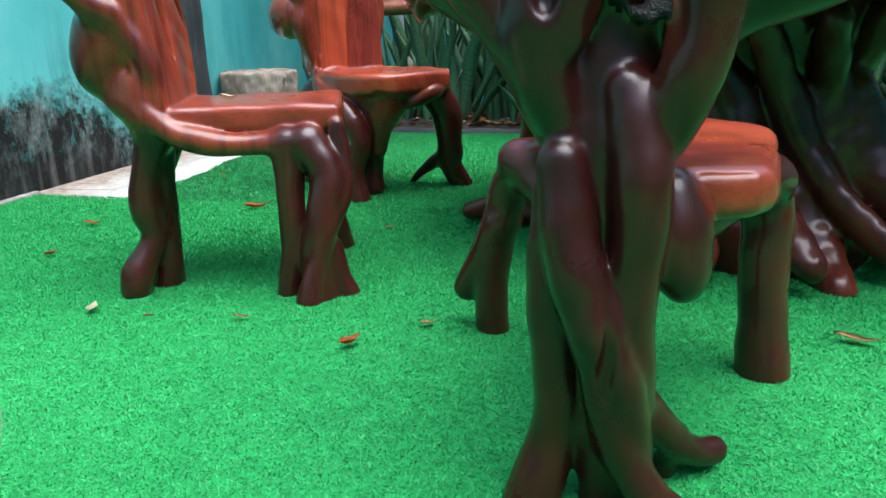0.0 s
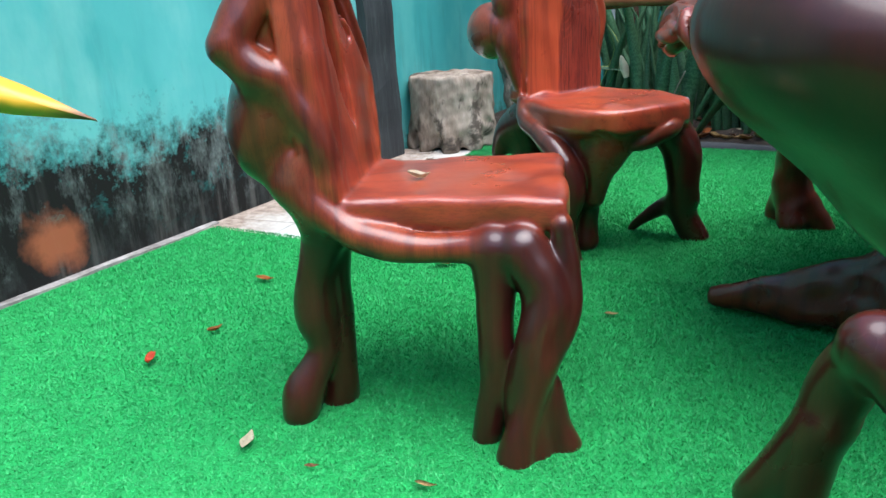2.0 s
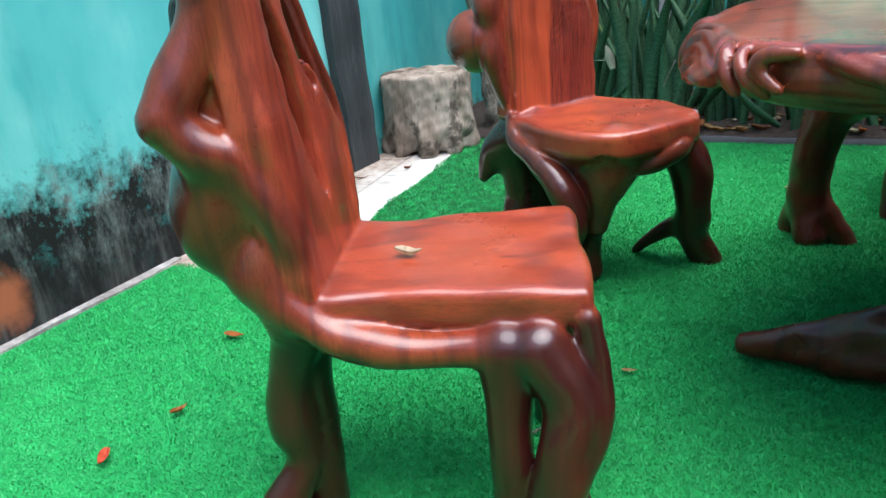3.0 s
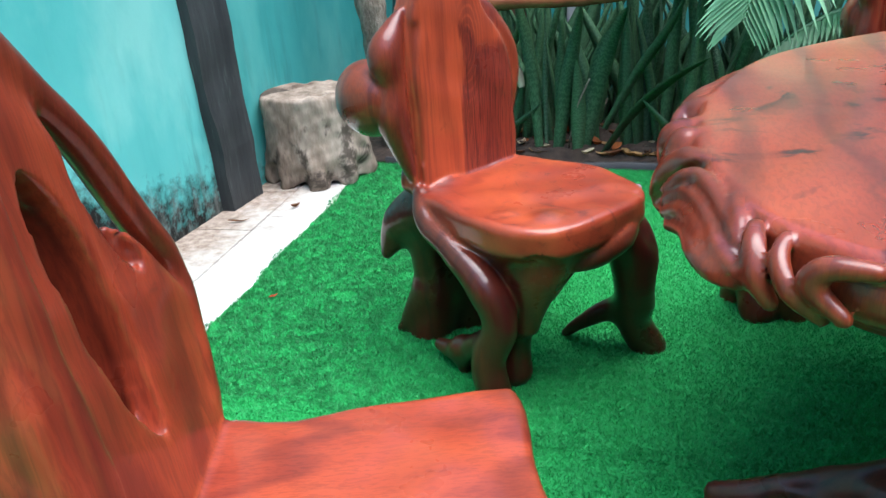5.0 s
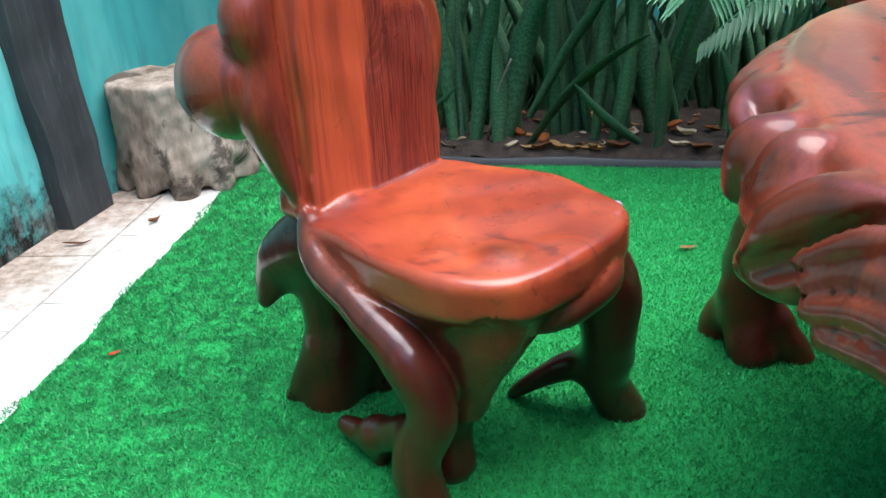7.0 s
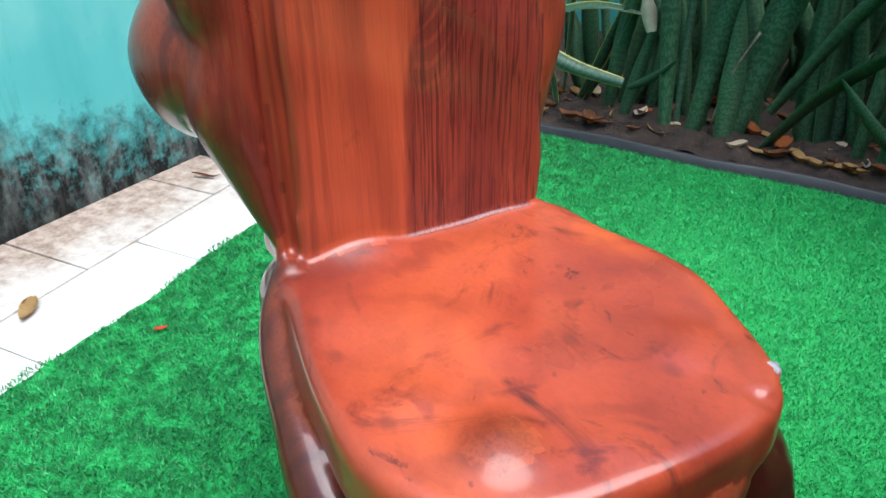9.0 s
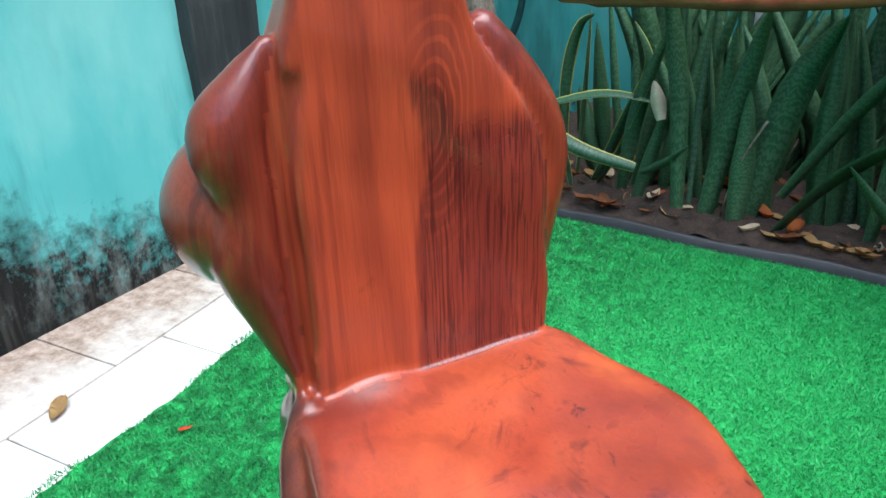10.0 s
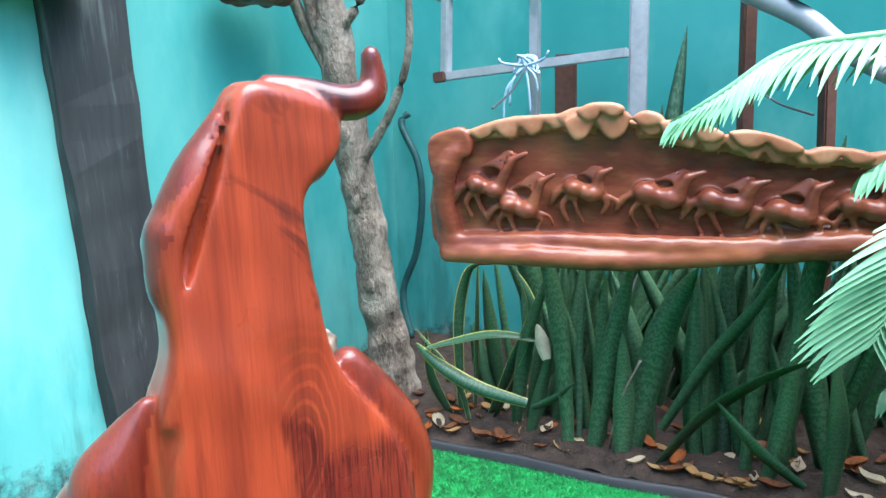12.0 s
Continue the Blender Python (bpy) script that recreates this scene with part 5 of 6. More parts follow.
        for dx, kx, kz, fx, fz in ((-0.045, -0.065, -0.040, -0.050, -0.080), (-0.030, -0.020, -0.045, 0.0, -0.082), (0.040, 0.075, -0.028, 0.060, -0.060), (0.050, 0.095, -0.018, 0.110, -0.045)):
            c.limb("relief", [(x + dx * s, -0.022, z - 0.012), (x + kx * s, -0.024, z + kz), (x + fx * s, -0.018, z + fz)], [0.011, 0.0075, 0.0065], 0.003)
        c.limb("relief", [(x - 0.055 * s, -0.020, z + 0.015), (x - 0.085 * s, -0.020, z - 0.005), (x - 0.105 * s, -0.014, z - 0.040)], [0.010, 0.012, 0.005], 0.003)

    def plate(x, z, length, drop, tilt, proud, lobes):
        """A flat cloud-like plate with a scalloped lower edge."""
        pts = [(0.0, 0.0), (length * 0.3, 0.016), (length * 0.7, 0.014), (length, 0.0)]
        for i in range(lobes):
            a = length * (lobes - i) / lobes
            pts += [(a - 0.18 * length / lobes, -drop * (0.8 + 0.4 * ((i * 7) % 3) / 2)), (a - 0.62 * length / lobes, -drop * (1.0 + 0.3 * ((i * 5) % 3) / 2)), (a - 0.98 * length / lobes, -drop * 0.35)]
        m = Matrix(((1, 0, 0, x), (0, 0, 1, -0.022 - proud), (0, 1, 0, z), (0, 0, 0, 1))) @ Matrix.Rotation(radians(tilt), 4, "Z")
        c.plank("canopy", pts, m, 0.016, 0.008, 0.002, 4)

    for x, z, length, drop, tilt, proud, lobes in ((0.08, 0.365, 0.27, 0.030, 7, 0.0, 4), (0.32, 0.400, 0.14, 0.034, 2, 0.006, 2), (0.34, 0.385, 0.07, 0.048, -4, 0.022, 1), (0.42, 0.395, 0.085, 0.060, 0, 0.014, 1), (0.37, 0.412, 0.12, 0.024, 3, 0.030, 2),
                                                   (0.51, 0.392, 0.08, 0.024, -4, 0.018, 1), (0.53, 0.368, 0.06, 0.028, 4, 0.008, 1), (0.58, 0.378, 0.16, 0.030, -12, 0.024, 2), (0.62, 0.345, 0.18, 0.026, -8, 0.006, 3), (0.75, 0.350, 0.18, 0.024, -14, 0.022, 2),
                                                   (0.77, 0.318, 0.20, 0.026, -10, 0.006, 3), (0.93, 0.296, 0.16, 0.024, -4, 0.014, 2), (1.06, 0.285, 0.22, 0.026, -3, 0.006, 3), (1.26, 0.28, 0.20, 0.026, -3, 0.012, 3)):
        c.plank("canopy", [(x, z - 0.012), (x + length, z - 0.012 + length * math.tan(radians(tilt))), (x + length, z - 0.03 + length * math.tan(radians(tilt))), (x, z - 0.03)], Matrix(((1, 0, 0, 0), (0, 0, 1, 0.0), (0, 1, 0, 0), (0, 0, 0, 1))), 0.02, 0.006, 0.004, 3)
        plate(x, z, length, drop, tilt, proud, lobes)
    plank_end = [(-0.03, 0.345), (0.06, 0.372), (0.085, 0.33), (0.08, 0.295), (0.045, 0.29), (0.03, 0.315), (0.005, 0.30), (0.0, 0.255), (-0.03, 0.25)]
    c.plank("board", plank_end, Matrix(((1, 0, 0, 0), (0, 0, 1, -0.02), (0, 1, 0, 0), (0, 0, 0, 1))), 0.022, 0.010, 0.004, 4)
    c.groove([(0.36, -0.085, 0.034), (0.46, -0.09, 0.042), (0.56, -0.085, 0.036), (0.66, -0.08, 0.04), (0.76, -0.06, 0.035)], [0.004, 0.006, 0.004, 0.006, 0.003], 0.002)
    c.groove([(0.42, -0.088, 0.012), (0.58, -0.09, 0.016), (0.74, -0.065, 0.015)], [0.003, 0.005, 0.003], 0.002)
    c.uneven(0.0012, 0.12, 0.7)
    c.parts(ob, {"board": PANEL, "ledge": PANEL, "relief": PANEL, "canopy": PANEL_PALE}, {"canopy": "pale wavy carved top edge", "relief": "rounded carved relief", "ledge": "rough ledge along the bottom"}, {"canopy": "board", "relief": "board", "ledge": "board"})
    for x, y, z, tx in ((0.14, -0.01, 0.42, 0.10), (0.95, -0.01, 0.385, 0.93)):
        m = ob.matrix_basis.inverted()
        a, b = Vector((x, 0.0, z)), m @ Vector((-0.615 if x < 0.5 else 0.14, 5.56, 1.235 if x < 0.5 else 1.16))
        part("hanging_wire", tube([a, a.lerp(b, 0.5) + Vector((0, 0, -0.02)), b], [0.0035] * 3, 5, 4), WIRE, ob)


panel()


# ---------------------------------------------------------------- plants in the bed
def strap(base, lean, length, width, droop, face, material, parent, name="leaf", fold=0.25):
    """A thick strap leaf from its base: lean is the sideways drift of the tip per metre of height, droop bends the tip over."""
    bm = bmesh.new()
    uv = bm.loops.layers.uv.new("UVMap")
    n, rows = 9, []
    p, d = Vector(base), Vector((lean[0], lean[1], 1.0)).normalized()
    side = Vector((math.cos(face), math.sin(face), 0))
    for i in range(n + 1):
        s = i / n
        w = width * min(0.55 + 1.2 * s, 1.0) * (1 - max(s - 0.55, 0) / 0.45) ** 0.65 if s < 1 else 0.0008
        q = (side - d * side.dot(d)).normalized()
        nrm = d.cross(q).normalized()
        dip = -nrm * (w * fold)
        rows.append((bm.verts.new(p - q * w * 0.5), bm.verts.new(p + dip), bm.verts.new(p + q * w * 0.5), s, bm.verts.new(p + dip + nrm * 0.004)))
        d = (d + Vector((lean[0], lean[1], 0)).normalized() * droop / n * (0.4 + 1.6 * s) + Vector((0, 0, -abs(droop) / n * s)) if (lean[0] or lean[1]) else d).normalized()
        p = p + d * (length / n)
    for (a, b, c, s, k), (e, f, g, t, m) in zip(rows, rows[1:]):
        for quad, us in (((a, b, f, e), (0, 0.5, 0.5, 0)), ((b, c, g, f), (0.5, 1, 1, 0.5)), ((a, e, m, k), (0, 0, 0.5, 0.5)), ((k, m, g, c), (0.5, 0.5, 1, 1))):
            fc = bm.faces.new(quad)
            fc.smooth = True
            for lp in fc.loops:
                i = quad.index(lp.vert)
                lp[uv].uv = (us[i], s if lp.vert in (a, b, c, k) else t)
    return part(name, bm, material, parent)


def snake_clump(x, y, leaves, tall, material, label, spread=0.10):
    ob = thing("snake_plant", pose(x, y, 0.035), label, "plant", "snake plants in the bed")
    for i in range(leaves):
        a = random.uniform(0, 6.28)
        r = spread * math.sqrt(random.random())
        strap((r * math.cos(a), r * math.sin(a), -0.02), (random.gauss(0, 0.20) + 0.16 * math.cos(a), random.gauss(0, 0.08) + 0.05 * math.sin(a)), tall * random.uniform(0.5, 1.15), random.uniform(0.036, 0.082),
              random.choice((0.0, 0.0, 0.1, 0.3)), random.gauss(0, 0.8), material, ob)
    return ob


random.seed(21)
GREEN, SILVER, GOLD = "dark green banded snake plant with upright sword leaves", "silvery banded snake plant with upright sword leaves", "snake plant with yellow-edged leaves"
for i in range(17):
    x = -0.50 + 0.185 * i
    snake_clump(x + random.uniform(-0.05, 0.05), random.uniform(5.10, 5.22), 5, random.uniform(0.55, 0.74), SNAKE, GREEN)
    snake_clump(x + random.uniform(-0.05, 0.05), random.uniform(5.34, 5.58), 12, random.uniform(0.7, 0.95), SNAKE_PALE if i in (4, 5, 9) else SNAKE, SILVER if i in (4, 5, 9) else GREEN, 0.13)
def leaf_along(parent, pts, width, material, roll=0.0, name="leaf"):
    """A strap leaf along a curve through the points, turned by roll about its own line."""
    bm = bmesh.new()
    uv = bm.loops.layers.uv.new("UVMap")
    c = spline(pts, 5)
    rows = []
    for i, q in enumerate(c):
        s = i / (len(c) - 1)
        d = Vector(c[min(i + 1, len(c) - 1)] - c[max(i - 1, 0)]).normalized()
        across = (Matrix.Rotation(roll, 3, d) @ d.cross(Vector((0.35, -1.0, 0.25)))).normalized()
        out = across.cross(d).normalized()
        w = max(width * min(0.6 + 1.1 * s, 1.0) * (1 - max(s - 0.5, 0) / 0.5) ** 0.7, 0.0015)
        p = Vector(q)
        rows.append((s, [bm.verts.new(p - across * w * 0.5), bm.verts.new(p - out * w * 0.16), bm.verts.new(p + across * w * 0.5), bm.verts.new(p - out * (w * 0.16 + 0.004))]))
    for (s, a), (t, b) in zip(rows, rows[1:]):
        for i, j, u, v in ((0, 1, 0.0, 0.5), (1, 2, 0.5, 1.0), (2, 3, 1.0, 0.5), (3, 0, 0.5, 0.0)):
            f = bm.faces.new((a[i], a[j], b[j], b[i]))
            f.smooth = True
            for lp, q in zip(f.loops, ((u, s), (v, s), (v, t), (u, t))):
                lp[uv].uv = q
    return part(name, bm, material, parent)


bed = "snake plants in the bed"
gold = thing("snake_plant", Matrix(), GOLD, "plant", bed)
for pts, w, roll in (([(-0.70, 5.10, 0.03), (-0.70, 5.09, 0.36), (-0.66, 5.08, 0.55), (-0.60, 5.06, 0.60)], 0.040, 0.2), ([(-0.66, 5.12, 0.03), (-0.645, 5.12, 0.35), (-0.635, 5.12, 0.60)], 0.034, 1.1), ([(-0.60, 5.10, 0.03), (-0.50, 5.08, 0.26), (-0.42, 5.06, 0.46), (-0.47, 5.05, 0.59)], 0.045, 0.5),
                     ([(-0.58, 5.06, 0.03), (-0.47, 5.06, 0.24), (-0.405, 5.06, 0.42)], 0.030, 0.9), ([(-0.72, 5.07, 0.03), (-0.79, 5.05, 0.18), (-0.80, 5.04, 0.36)], 0.040, -0.3), ([(-0.42, 5.0, 0.165), (-0.60, 4.99, 0.20), (-0.74, 4.98, 0.27), (-0.80, 4.97, 0.33)], 0.050, 0.25),
                     ([(-0.38, 5.06, 0.36), (-0.54, 5.03, 0.375), (-0.70, 5.0, 0.335), (-0.80, 4.98, 0.30)], 0.038, 0.9), ([(-0.64, 5.04, 0.03), (-0.68, 5.02, 0.20), (-0.82, 5.0, 0.37)], 0.022, 0.4)):
    leaf_along(gold, pts, w, SNAKE_GOLD, roll)
lean = thing("snake_plant", Matrix(), "snake plant with long leaves fallen sideways", "plant", bed)
for pts, w, m, roll in (([(-0.275, 4.99, 0.03), (-0.30, 4.99, 0.38), (-0.345, 5.0, 0.62), (-0.375, 5.0, 0.76)], 0.056, SNAKE, 0.1), ([(-0.25, 5.02, 0.03), (-0.255, 5.03, 0.35), (-0.25, 5.05, 0.62)], 0.024, SNAKE_PALE, 0.2), ([(-0.19, 5.05, 0.03), (-0.19, 5.05, 0.34), (-0.185, 5.06, 0.60)], 0.052, SNAKE, 0.0),
                        ([(-0.20, 5.0, 0.03), (-0.145, 5.01, 0.40), (-0.095, 5.03, 0.66)], 0.070, SNAKE, 0.1), ([(-0.11, 4.99, 0.03), (-0.105, 4.99, 0.24), (-0.115, 5.0, 0.44)], 0.066, SNAKE, 0.15), ([(-0.09, 5.04, 0.05), (-0.01, 5.05, 0.44), (0.085, 5.06, 0.64)], 0.090, SNAKE, -0.1),
                        ([(0.0, 4.98, 0.04), (0.12, 4.97, 0.22), (0.27, 4.96, 0.36), (0.41, 4.94, 0.45)], 0.062, SNAKE, 0.7), ([(0.0, 5.02, 0.14), (0.13, 5.01, 0.38), (0.25, 5.0, 0.56), (0.32, 4.99, 0.70)], 0.046, SNAKE, 0.3), ([(0.40, 4.98, 0.06), (0.28, 4.97, 0.15), (0.16, 4.97, 0.28)], 0.040, SNAKE, -0.6),
                        ([(0.14, 5.08, 0.04), (0.12, 5.08, 0.36), (0.09, 5.10, 0.64)], 0.066, SNAKE, 0.3), ([(0.17, 5.12, 0.04), (0.165, 5.12, 0.40), (0.155, 5.12, 0.72)], 0.066, SNAKE_PALE, 0.0), ([(0.24, 5.02, 0.04), (0.27, 5.02, 0.50), (0.295, 5.02, 0.86)], 0.058, SNAKE, 0.2),
                        ([(0.33, 5.04, 0.04), (0.38, 5.04, 0.62), (0.435, 5.04, 1.02)], 0.072, SNAKE, 0.25), ([(0.30, 4.99, 0.04), (0.34, 4.99, 0.30), (0.36, 5.0, 0.55)], 0.050, SNAKE, -0.3), ([(0.46, 4.98, 0.04), (0.47, 4.97, 0.26), (0.45, 4.97, 0.44)], 0.070, SNAKE, 0.3),
                        ([(-0.40, 4.99, 0.155), (-0.33, 4.98, 0.20), (-0.255, 4.97, 0.27)], 0.032, SNAKE_PALE, 0.5), ([(-0.42, 5.02, 0.03), (-0.38, 5.02, 0.20), (-0.33, 5.03, 0.42)], 0.044, SNAKE, 0.2), ([(-0.48, 5.05, 0.03), (-0.44, 5.05, 0.34), (-0.36, 5.06, 0.60)], 0.050, SNAKE, 0.1)):
    leaf_along(lean, pts, w, m, roll)
leaf_along(lean, [(-0.345, 4.98, 0.33), (-0.36, 4.98, 0.39), (-0.38, 4.99, 0.44)], 0.045, LITTER[3], 0.2, "dry_leaf")
tall = thing("snake_plant", pose(-0.22, 5.62, 0.035), "tall broad snake plant behind the carved panel", "plant", bed)
strap((0.0, 0.0, 0.0), (0.12, 0.0), 1.32, 0.09, 0.0, 0.3, SNAKE_PALE, tall)
strap((0.08, 0.0, 0.0), (0.0, 0.0), 1.05, 0.08, 0.0, 0.3, SNAKE, tall)


def frond(parent, pts, leaf, n, material, hang, spread=1.0, aside=None):
    """A feather frond: a curved rib with two rows of long narrow leaflets."""
    bm = tube(pts, [0.008] * (len(pts) - 1) + [0.003], 6, 6)
    c = spline(pts, 30)
    for i in range(n):
        s = 0.14 + 0.86 * i / (n - 1)
        j = min(int(s * (len(c) - 1)), len(c) - 2)
        p, d = Vector(c[j]), Vector(c[j + 1] - c[j]).normalized()
        side = Vector(aside) if aside else d.cross(Vector((0, 0, 1))).normalized()
        for sign in (-1, 1):
            ln = leaf * (0.55 + 0.9 * math.sin(math.pi * min(s * 0.85 + 0.1, 1))) * random.uniform(0.85, 1.1) * 0.72
            o = (side * sign * spread + d * (0.55 + 0.7 * s) + Vector((0, 0, 0.12 - hang * 0.5))).normalized()
            q, rows = p.copy(), []
            for k in range(6):
                w = ((0.0145 if aside else 0.0125) * (1 - (k / 5.0) ** 1.6) + 0.0006) * (0.6 if k == 0 else 1)
                across = o.cross(Vector((0.1, -0.7, 0.8) if aside else (0.2, 0.1, 1))).normalized()
                crease = across.cross(o).normalized() * w * 0.35
                rows.append((bm.verts.new(q - across * w), bm.verts.new(q - crease), bm.verts.new(q + across * w)))
                o = (o + Vector((0, 0, -hang * 0.16 * (1 + 0.3 * k)))).normalized()
                q = q + o * (ln / 5)
            for (a, b, e), (f, g, h) in zip(rows, rows[1:]):
                bm.faces.new((a, b, g, f))
                bm.faces.new((b, e, h, g))
    return part("frond", smooth(bm), material, parent)


random.seed(8)
palm = thing("areca_palm", pose(0, 0, 0), "leafy green palm with arching feather fronds", "palm")
part("stem", tube([(1.02, 5.10, 0.0), (1.0, 5.08, 0.4), (0.98, 5.05, 0.8)], [0.03, 0.024, 0.018], 10), PALM, palm)
part("stem", tube([(1.08, 5.14, 0.0), (1.10, 5.13, 0.5), (1.08, 5.10, 0.9)], [0.028, 0.024, 0.018], 10), PALM, palm)
frond(palm, [(1.0, 5.06, 0.80), (0.86, 4.86, 1.10), (0.62, 4.68, 1.24), (0.42, 4.60, 1.245), (0.30, 4.58, 1.22), (0.20, 4.57, 1.15), (0.10, 4.57, 1.09)], 0.16, 40, PALM, 0.8)
frond(palm, [(1.0, 5.06, 0.72), (0.90, 4.86, 0.98), (0.76, 4.70, 1.08), (0.60, 4.62, 1.06), (0.48, 4.60, 0.98)], 0.15, 26, PALM, 0.7)
frond(palm, [(1.0, 5.06, 0.5), (0.88, 4.92, 0.62), (0.72, 4.83, 0.57), (0.56, 4.78, 0.45)], 0.15, 26, PALM_DARK, 0.5)
frond(palm, [(1.0, 5.06, 0.62), (0.86, 4.80, 0.93), (0.70, 4.58, 0.95), (0.60, 4.48, 0.87), (0.535, 4.46, 0.77), (0.505, 4.46, 0.68)], 0.27, 24, PALM, 0.30, 1.0, (-0.97, -0.2, 0.02))
frond(palm, [(1.06, 5.1, 0.9), (1.2, 4.95, 1.30), (1.45, 4.85, 1.38), (1.7, 4.8, 1.2)], 0.26, 28, PALM, 0.8)
frond(palm, [(1.06, 5.1, 0.85), (1.25, 4.98, 1.0), (1.5, 4.9, 0.95), (1.7, 4.86, 0.78)], 0.26, 28, PALM_DARK, 0.8)
frond(palm, [(1.05, 5.1, 0.9), (0.92, 5.1, 1.35), (0.72, 5.05, 1.60), (0.45, 5.0, 1.66)], 0.26, 28, PALM, 0.8)


# ---------------------------------------------------------------- fallen leaves
def fallen_leaf(x, y, z, size, turn, material, label, name="fallen_leaf", curl=0.35, slim=0.42):
    bm = bmesh.new()
    n, rows = 7, []
    for i in range(n + 1):
        s = i / n
        w = size * slim * 0.5 * math.sin(math.pi * (0.04 + 0.94 * s) ** 0.8)
        lift = size * curl * (0.28 * (2 * s - 1) ** 2) + 0.004 + 0.02 * size * math.sin(7 * s)
        rows.append([bm.verts.new(((s - 0.5) * size, k * w, lift + abs(k) * w * curl * 1.3 + dz)) for k, dz in ((-1, 0), (0, -0.001), (1, 0))])
    for a, b in zip(rows, rows[1:]):
        for j in (0, 1):
            bm.faces.new((a[j], a[j + 1], b[j + 1], b[j]))
    bmesh.ops.solidify(bm, geom=bm.faces[:], thickness=0.0012)
    bmesh.ops.recalc_face_normals(bm, faces=bm.faces[:])
    bmesh.ops.translate(bm, verts=bm.verts[:], vec=(0, 0, 0.0012 - min(v.co.z for v in bm.verts)))
    ob = part(name, smooth(bm), material)
    ob.matrix_basis = pose(x, y, z, 0, 0, turn)
    return tagged(ob, label, "leaf", "fallen leaves")


TAN, ORANGE, BROWN_LEAF, PALE, RED = LITTER
G = 0.010
fallen_leaf(-0.21, 1.975, G, 0.060, 115, PALE, "pale tan dead leaf lying on the turf")
fallen_leaf(0.596, 2.043, G, 0.040, 40, TAN, "small curled tan leaf on the turf")
fallen_leaf(0.47, 1.906, G, 0.060, 70, ORANGE, "orange-brown dead leaf lying on the turf", curl=0.7)
fallen_leaf(-0.328, 2.986, G, 0.085, 35, ORANGE, "long orange-brown dead leaf on the turf", curl=0.5)
fallen_leaf(-0.78, 2.68, G, 0.062, 10, ORANGE, "orange dead leaf lying on the turf")
fallen_leaf(-0.673, 2.149, G, 0.055, -60, RED, "reddish dead leaf lying on the turf", curl=0.6)
fallen_leaf(-0.652, 2.342, G, 0.045, 80, ORANGE, "small orange dead leaf on the turf", curl=0.6)
fallen_leaf(0.248, 2.798, G, 0.035, 20, TAN, "tiny tan leaf lying on the turf")
fallen_leaf(-0.809, 3.561, G, 0.030, 60, RED, "small red petal lying on the turf")
fallen_leaf(-0.045, 1.959, G, 0.026, 30, BROWN_LEAF, "tiny brown leaf lying on the turf")
fallen_leaf(0.17, 1.995, G, 0.040, 10, TAN, "small curled tan leaf on the turf", slim=0.3)
fallen_leaf(1.455, 2.123, G, 0.085, -15, TAN, "long tan dead leaf on the turf", slim=0.3)
fallen_leaf(1.52, 2.02, G, 0.05, 20, ORANGE, "orange dead leaf lying on the turf")
fallen_leaf(0.496, 4.218, G, 0.05, 25, TAN, "yellow-green fallen leaf on the turf")
fallen_leaf(-1.126, 4.302, 0.004, 0.050, 70, BROWN_LEAF, "curled brown leaf on the white tiles", curl=0.8)
fallen_leaf(-1.10, 3.466, 0.004, 0.085, -50, TAN, "yellow-green fallen leaf on the white tiles")
fallen_leaf(-1.28, 4.12, 0.004, 0.085, 20, BROWN_LEAF, "dark brown twig-like leaf on the tiles", slim=0.18)
fallen_leaf(0.015, 2.299, 0.4635, 0.047, 10, PALE, "pale curled dry leaf lying on the chair seat", curl=0.8)
random.seed(31)
for i in range(190):
    x, y = random.uniform(-0.9, 1.5), 4.94 + 0.42 * random.random() ** 1.5
    fallen_leaf(x, y, 0.058 if y > 5.05 else 0.045, random.uniform(0.035, 0.10), random.uniform(0, 360), LITTER[random.choice((0, 1, 2, 2, 2, 3, 0))], "dead leaf lying on the soil", curl=random.uniform(0.3, 1.0))


def twig(pts, r, label):
    tagged(part("twig", tube(pts, [r] * len(pts), 5, 4), BARK), label, "twig")


twig([(0.12, 2.50, 0.014), (0.16, 2.55, 0.02), (0.19, 2.62, 0.014)], 0.003, "thin dry twig lying on the turf")
twig([(-0.15, 5.0, 0.06), (-0.12, 5.0, 0.22), (-0.06, 5.0, 0.36)], 0.004, "thin dry twig standing in the plants")


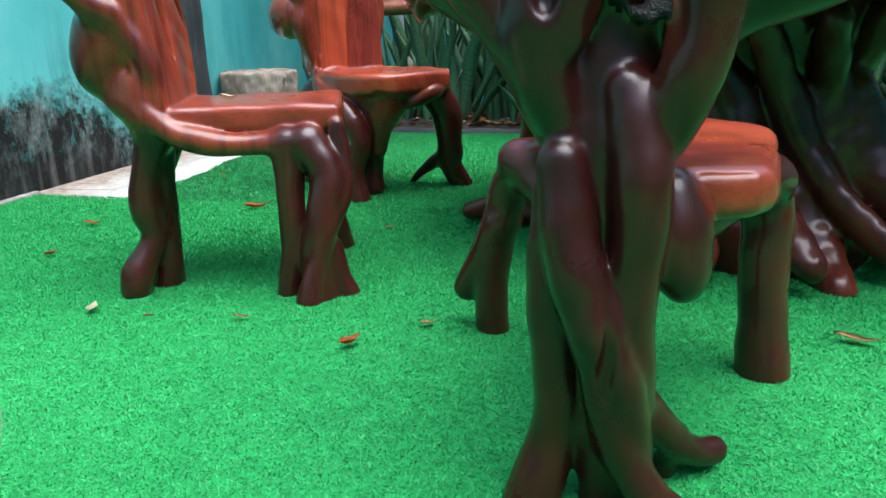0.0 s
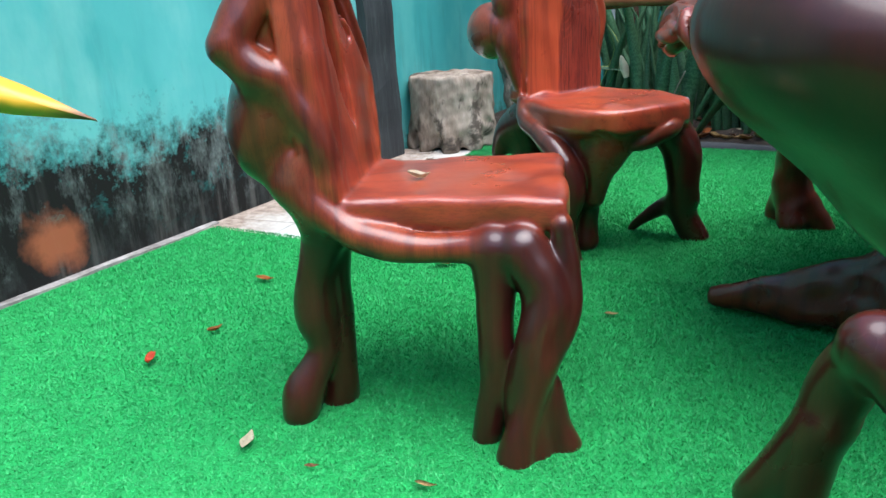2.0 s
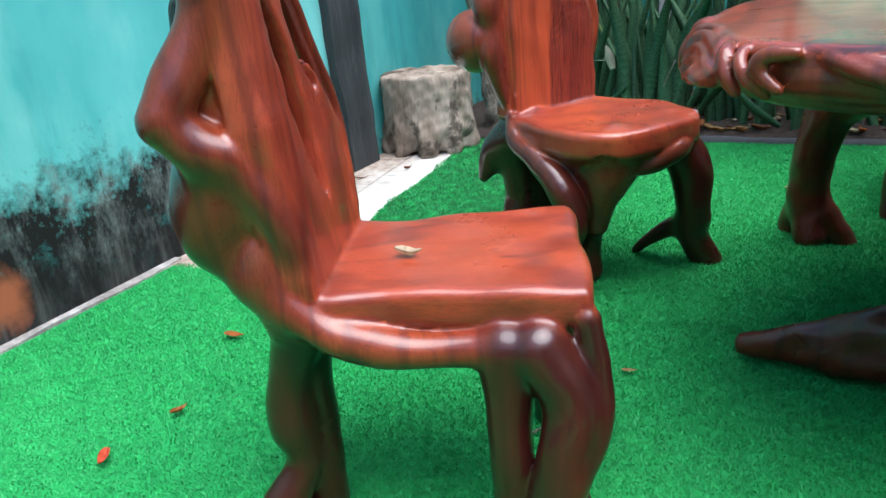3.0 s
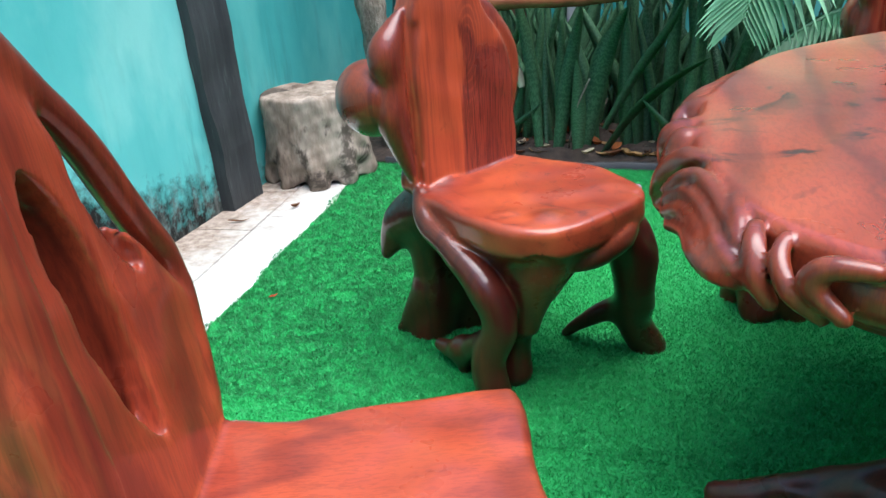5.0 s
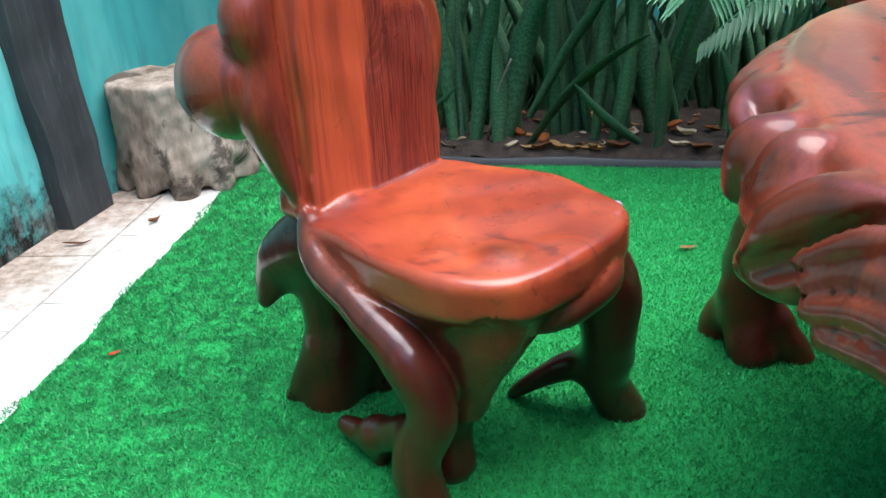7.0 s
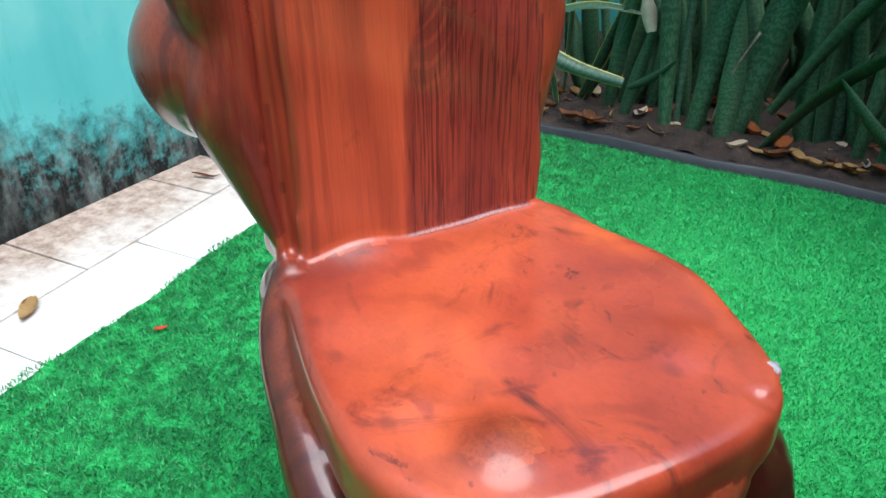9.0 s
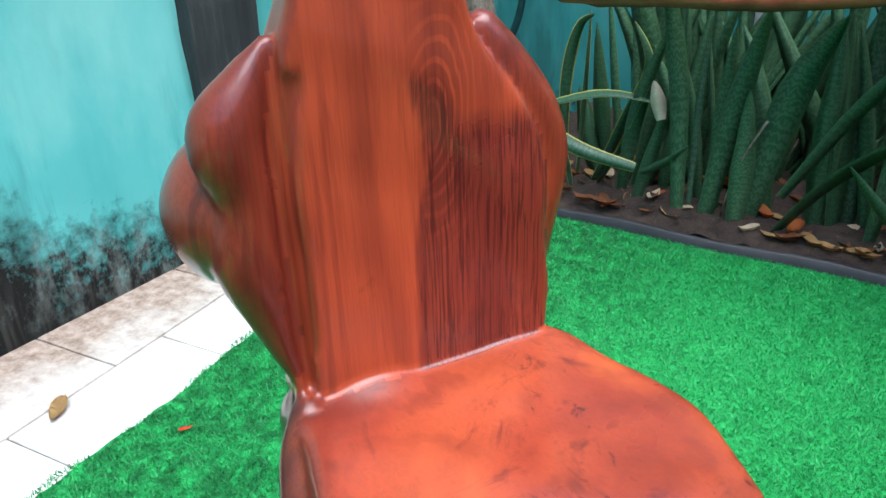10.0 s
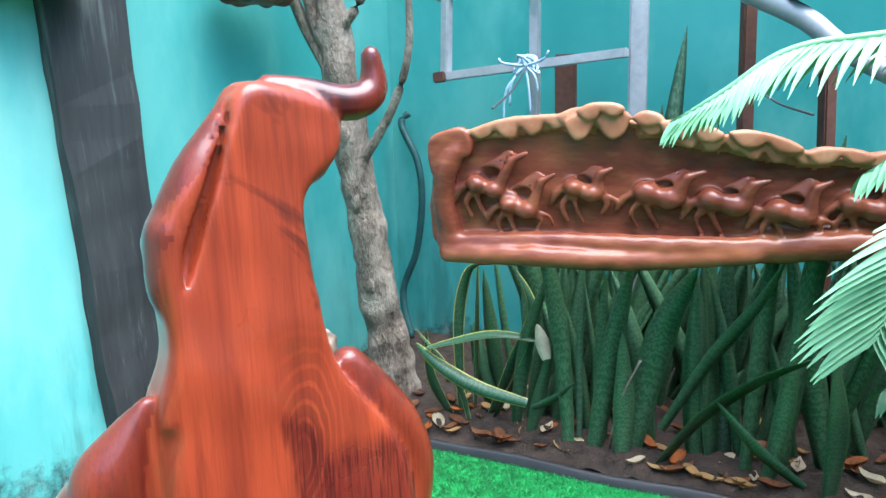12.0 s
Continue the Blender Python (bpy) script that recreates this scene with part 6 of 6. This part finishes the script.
# ---------------------------------------------------------------- plastic bag with a plant
def plastic_bag():
    ob = thing("plastic_bag", pose(0.165, 1.145, 0.008), "clear crumpled plastic bag of yellow flowers standing on the turf", "bag")
    k = Mat("clear_plastic", 0.18)
    k.b.inputs["Alpha"].default_value = 0.16
    k.color((0.80, 0.84, 0.80)).bump(k.noise(26.0, 4, 0.6), 0.8, 0.02)
    bm = bmesh.new()
    bmesh.ops.create_icosphere(bm, subdivisions=5, radius=1.0)
    for v in bm.verts:
        z = v.co.z
        r = 0.150 * (1.0 - 0.32 * max(z, 0) ** 2) * (1 + 0.16 * noise.noise(v.co * 2.4) + 0.06 * noise.noise(v.co * 8))
        v.co = Vector((v.co.x * r, v.co.y * r, max(0.25 + 0.26 * z, 0.0)))
    part("plastic_film", smooth(bm), k.m, ob)
    random.seed(3)
    yellow = simple("yellow_petals", ((0.3, (0.70, 0.46, 0.04)), (0.7, (0.80, 0.66, 0.20))), 20.0, 0.6)
    for i in range(60):
        bm = bmesh.new()
        bmesh.ops.create_icosphere(bm, subdivisions=2, radius=0.022)
        for v in bm.verts:
            v.co *= 1 + 0.5 * noise.noise(v.co * 90 + Vector((i, 0, 0)))
        bmesh.ops.translate(bm, verts=bm.verts[:], vec=(random.uniform(-0.085, 0.085), random.uniform(-0.085, 0.085), random.uniform(0.045, 0.33)))
        part("flower", smooth(bm), yellow, ob)
    part("stalk", tube([(0, 0, 0.4), (-0.12, 0.02, 0.6), (-0.15, 0.03, 0.80), (-0.138, 0.045, 0.862)], [0.008, 0.007, 0.006, 0.005], 7), PALM, ob)
    k = Mat("bleached_leaf", 0.4)
    v = k.axis(1, k.n.new("ShaderNodeUVMap").outputs["UV"])
    k.color(k.ramp(v, (0.0, (0.75, 0.80, 0.74)), (0.70, (0.80, 0.82, 0.76)), (0.76, (0.72, 0.44, 0.03)), (0.93, (0.66, 0.34, 0.02)), (0.98, (0.16, 0.06, 0.02))))
    blade = strap((0, 0, 0), (0.02, 0), 0.40, 0.046, 0.0, 1.57, k.m, ob, "bleached_leaf", 0.18)
    blade["label"] = "bleached white leaf with a yellow tip"
    d = Vector((0.36, 1.34, 0.75)) - Vector((0.04, 1.17, 0.87))
    blade.matrix_basis = Matrix.Translation((0.04 - 0.165, 1.17 - 1.145, 0.862)) @ d.to_track_quat("Z", "X").to_matrix().to_4x4() @ pose(0, 0, 0, 0, 0, 60)


plastic_bag()


# ---------------------------------------------------------------- turf pile and tiles
def turf_pile(count, x0, x1, y0, y1, z, seed, keep):
    rng = np.random.default_rng(seed)
    p = np.stack([rng.uniform(x0, x1, count), rng.uniform(y0, y1, count)], 1)
    p = p[keep(p[:, 0], p[:, 1])]
    m = len(p)
    a, t, h = rng.uniform(0, 6.283, m), rng.normal(0, 0.0045, (m, 2)), rng.uniform(0.005, 0.010, m) * np.clip((p[:, 1] - 1.2) / 1.4, 0.5, 1.0)
    w = 0.0014
    v = np.zeros((m, 3, 3))
    v[:, 0, :2] = p + w * np.stack([np.cos(a), np.sin(a)], 1)
    v[:, 1, :2] = p - w * np.stack([np.cos(a), np.sin(a)], 1)
    v[:, 2, :2] = p + t
    v[:, :2, 2] = z
    v[:, 2, 2] = z + h
    me = bpy.data.meshes.new("turf_pile")
    me.vertices.add(3 * m)
    me.vertices.foreach_set("co", v.ravel())
    me.loops.add(3 * m)
    me.loops.foreach_set("vertex_index", np.arange(3 * m))
    me.polygons.add(m)
    me.polygons.foreach_set("loop_start", np.arange(0, 3 * m, 3))
    me.update(calc_edges=True)
    tagged(part("turf_pile", me, BLADE), "short bright green plastic grass blades", "turf", kind="stuff")


turf_pile(360000, -1.37, 1.6, 1.0, 3.085, 0.002, 1, lambda x, y: x > -1.372)
turf_pile(285000, EDGE_X - 0.16, 1.6, 3.05, 4.88, 0.006, 2, lambda x, y: x > turf_edge(y) + 0.014 * np.sin(y * 11) + 0.006 * np.sin(y * 37))
turf_pile(90000, 1.6, 3.2, 1.2, 4.88, 0.005, 3, lambda x, y: x > 0)
floor = structure("tile_floor", box(WALL_X, 2.88, -0.03, -0.80, 4.88, -0.012), GROUT, "strip of white floor tiles with brown stains", "floor")
slant = Matrix.Rotation(radians(5.6), 4, "Z")
for i in (-1, 0):
    for j in range(-1, 4):
        ob = part("tile", box(0.002, 0.002, -0.011, 0.418, 0.418, 0.0015, 0.0015), TILE, floor)
        ob.matrix_basis = Matrix.Translation((-1.117, 3.36, 0)) @ slant @ Matrix.Translation((0.42 * i, 0.42 * j + 0.14 * i, 0))
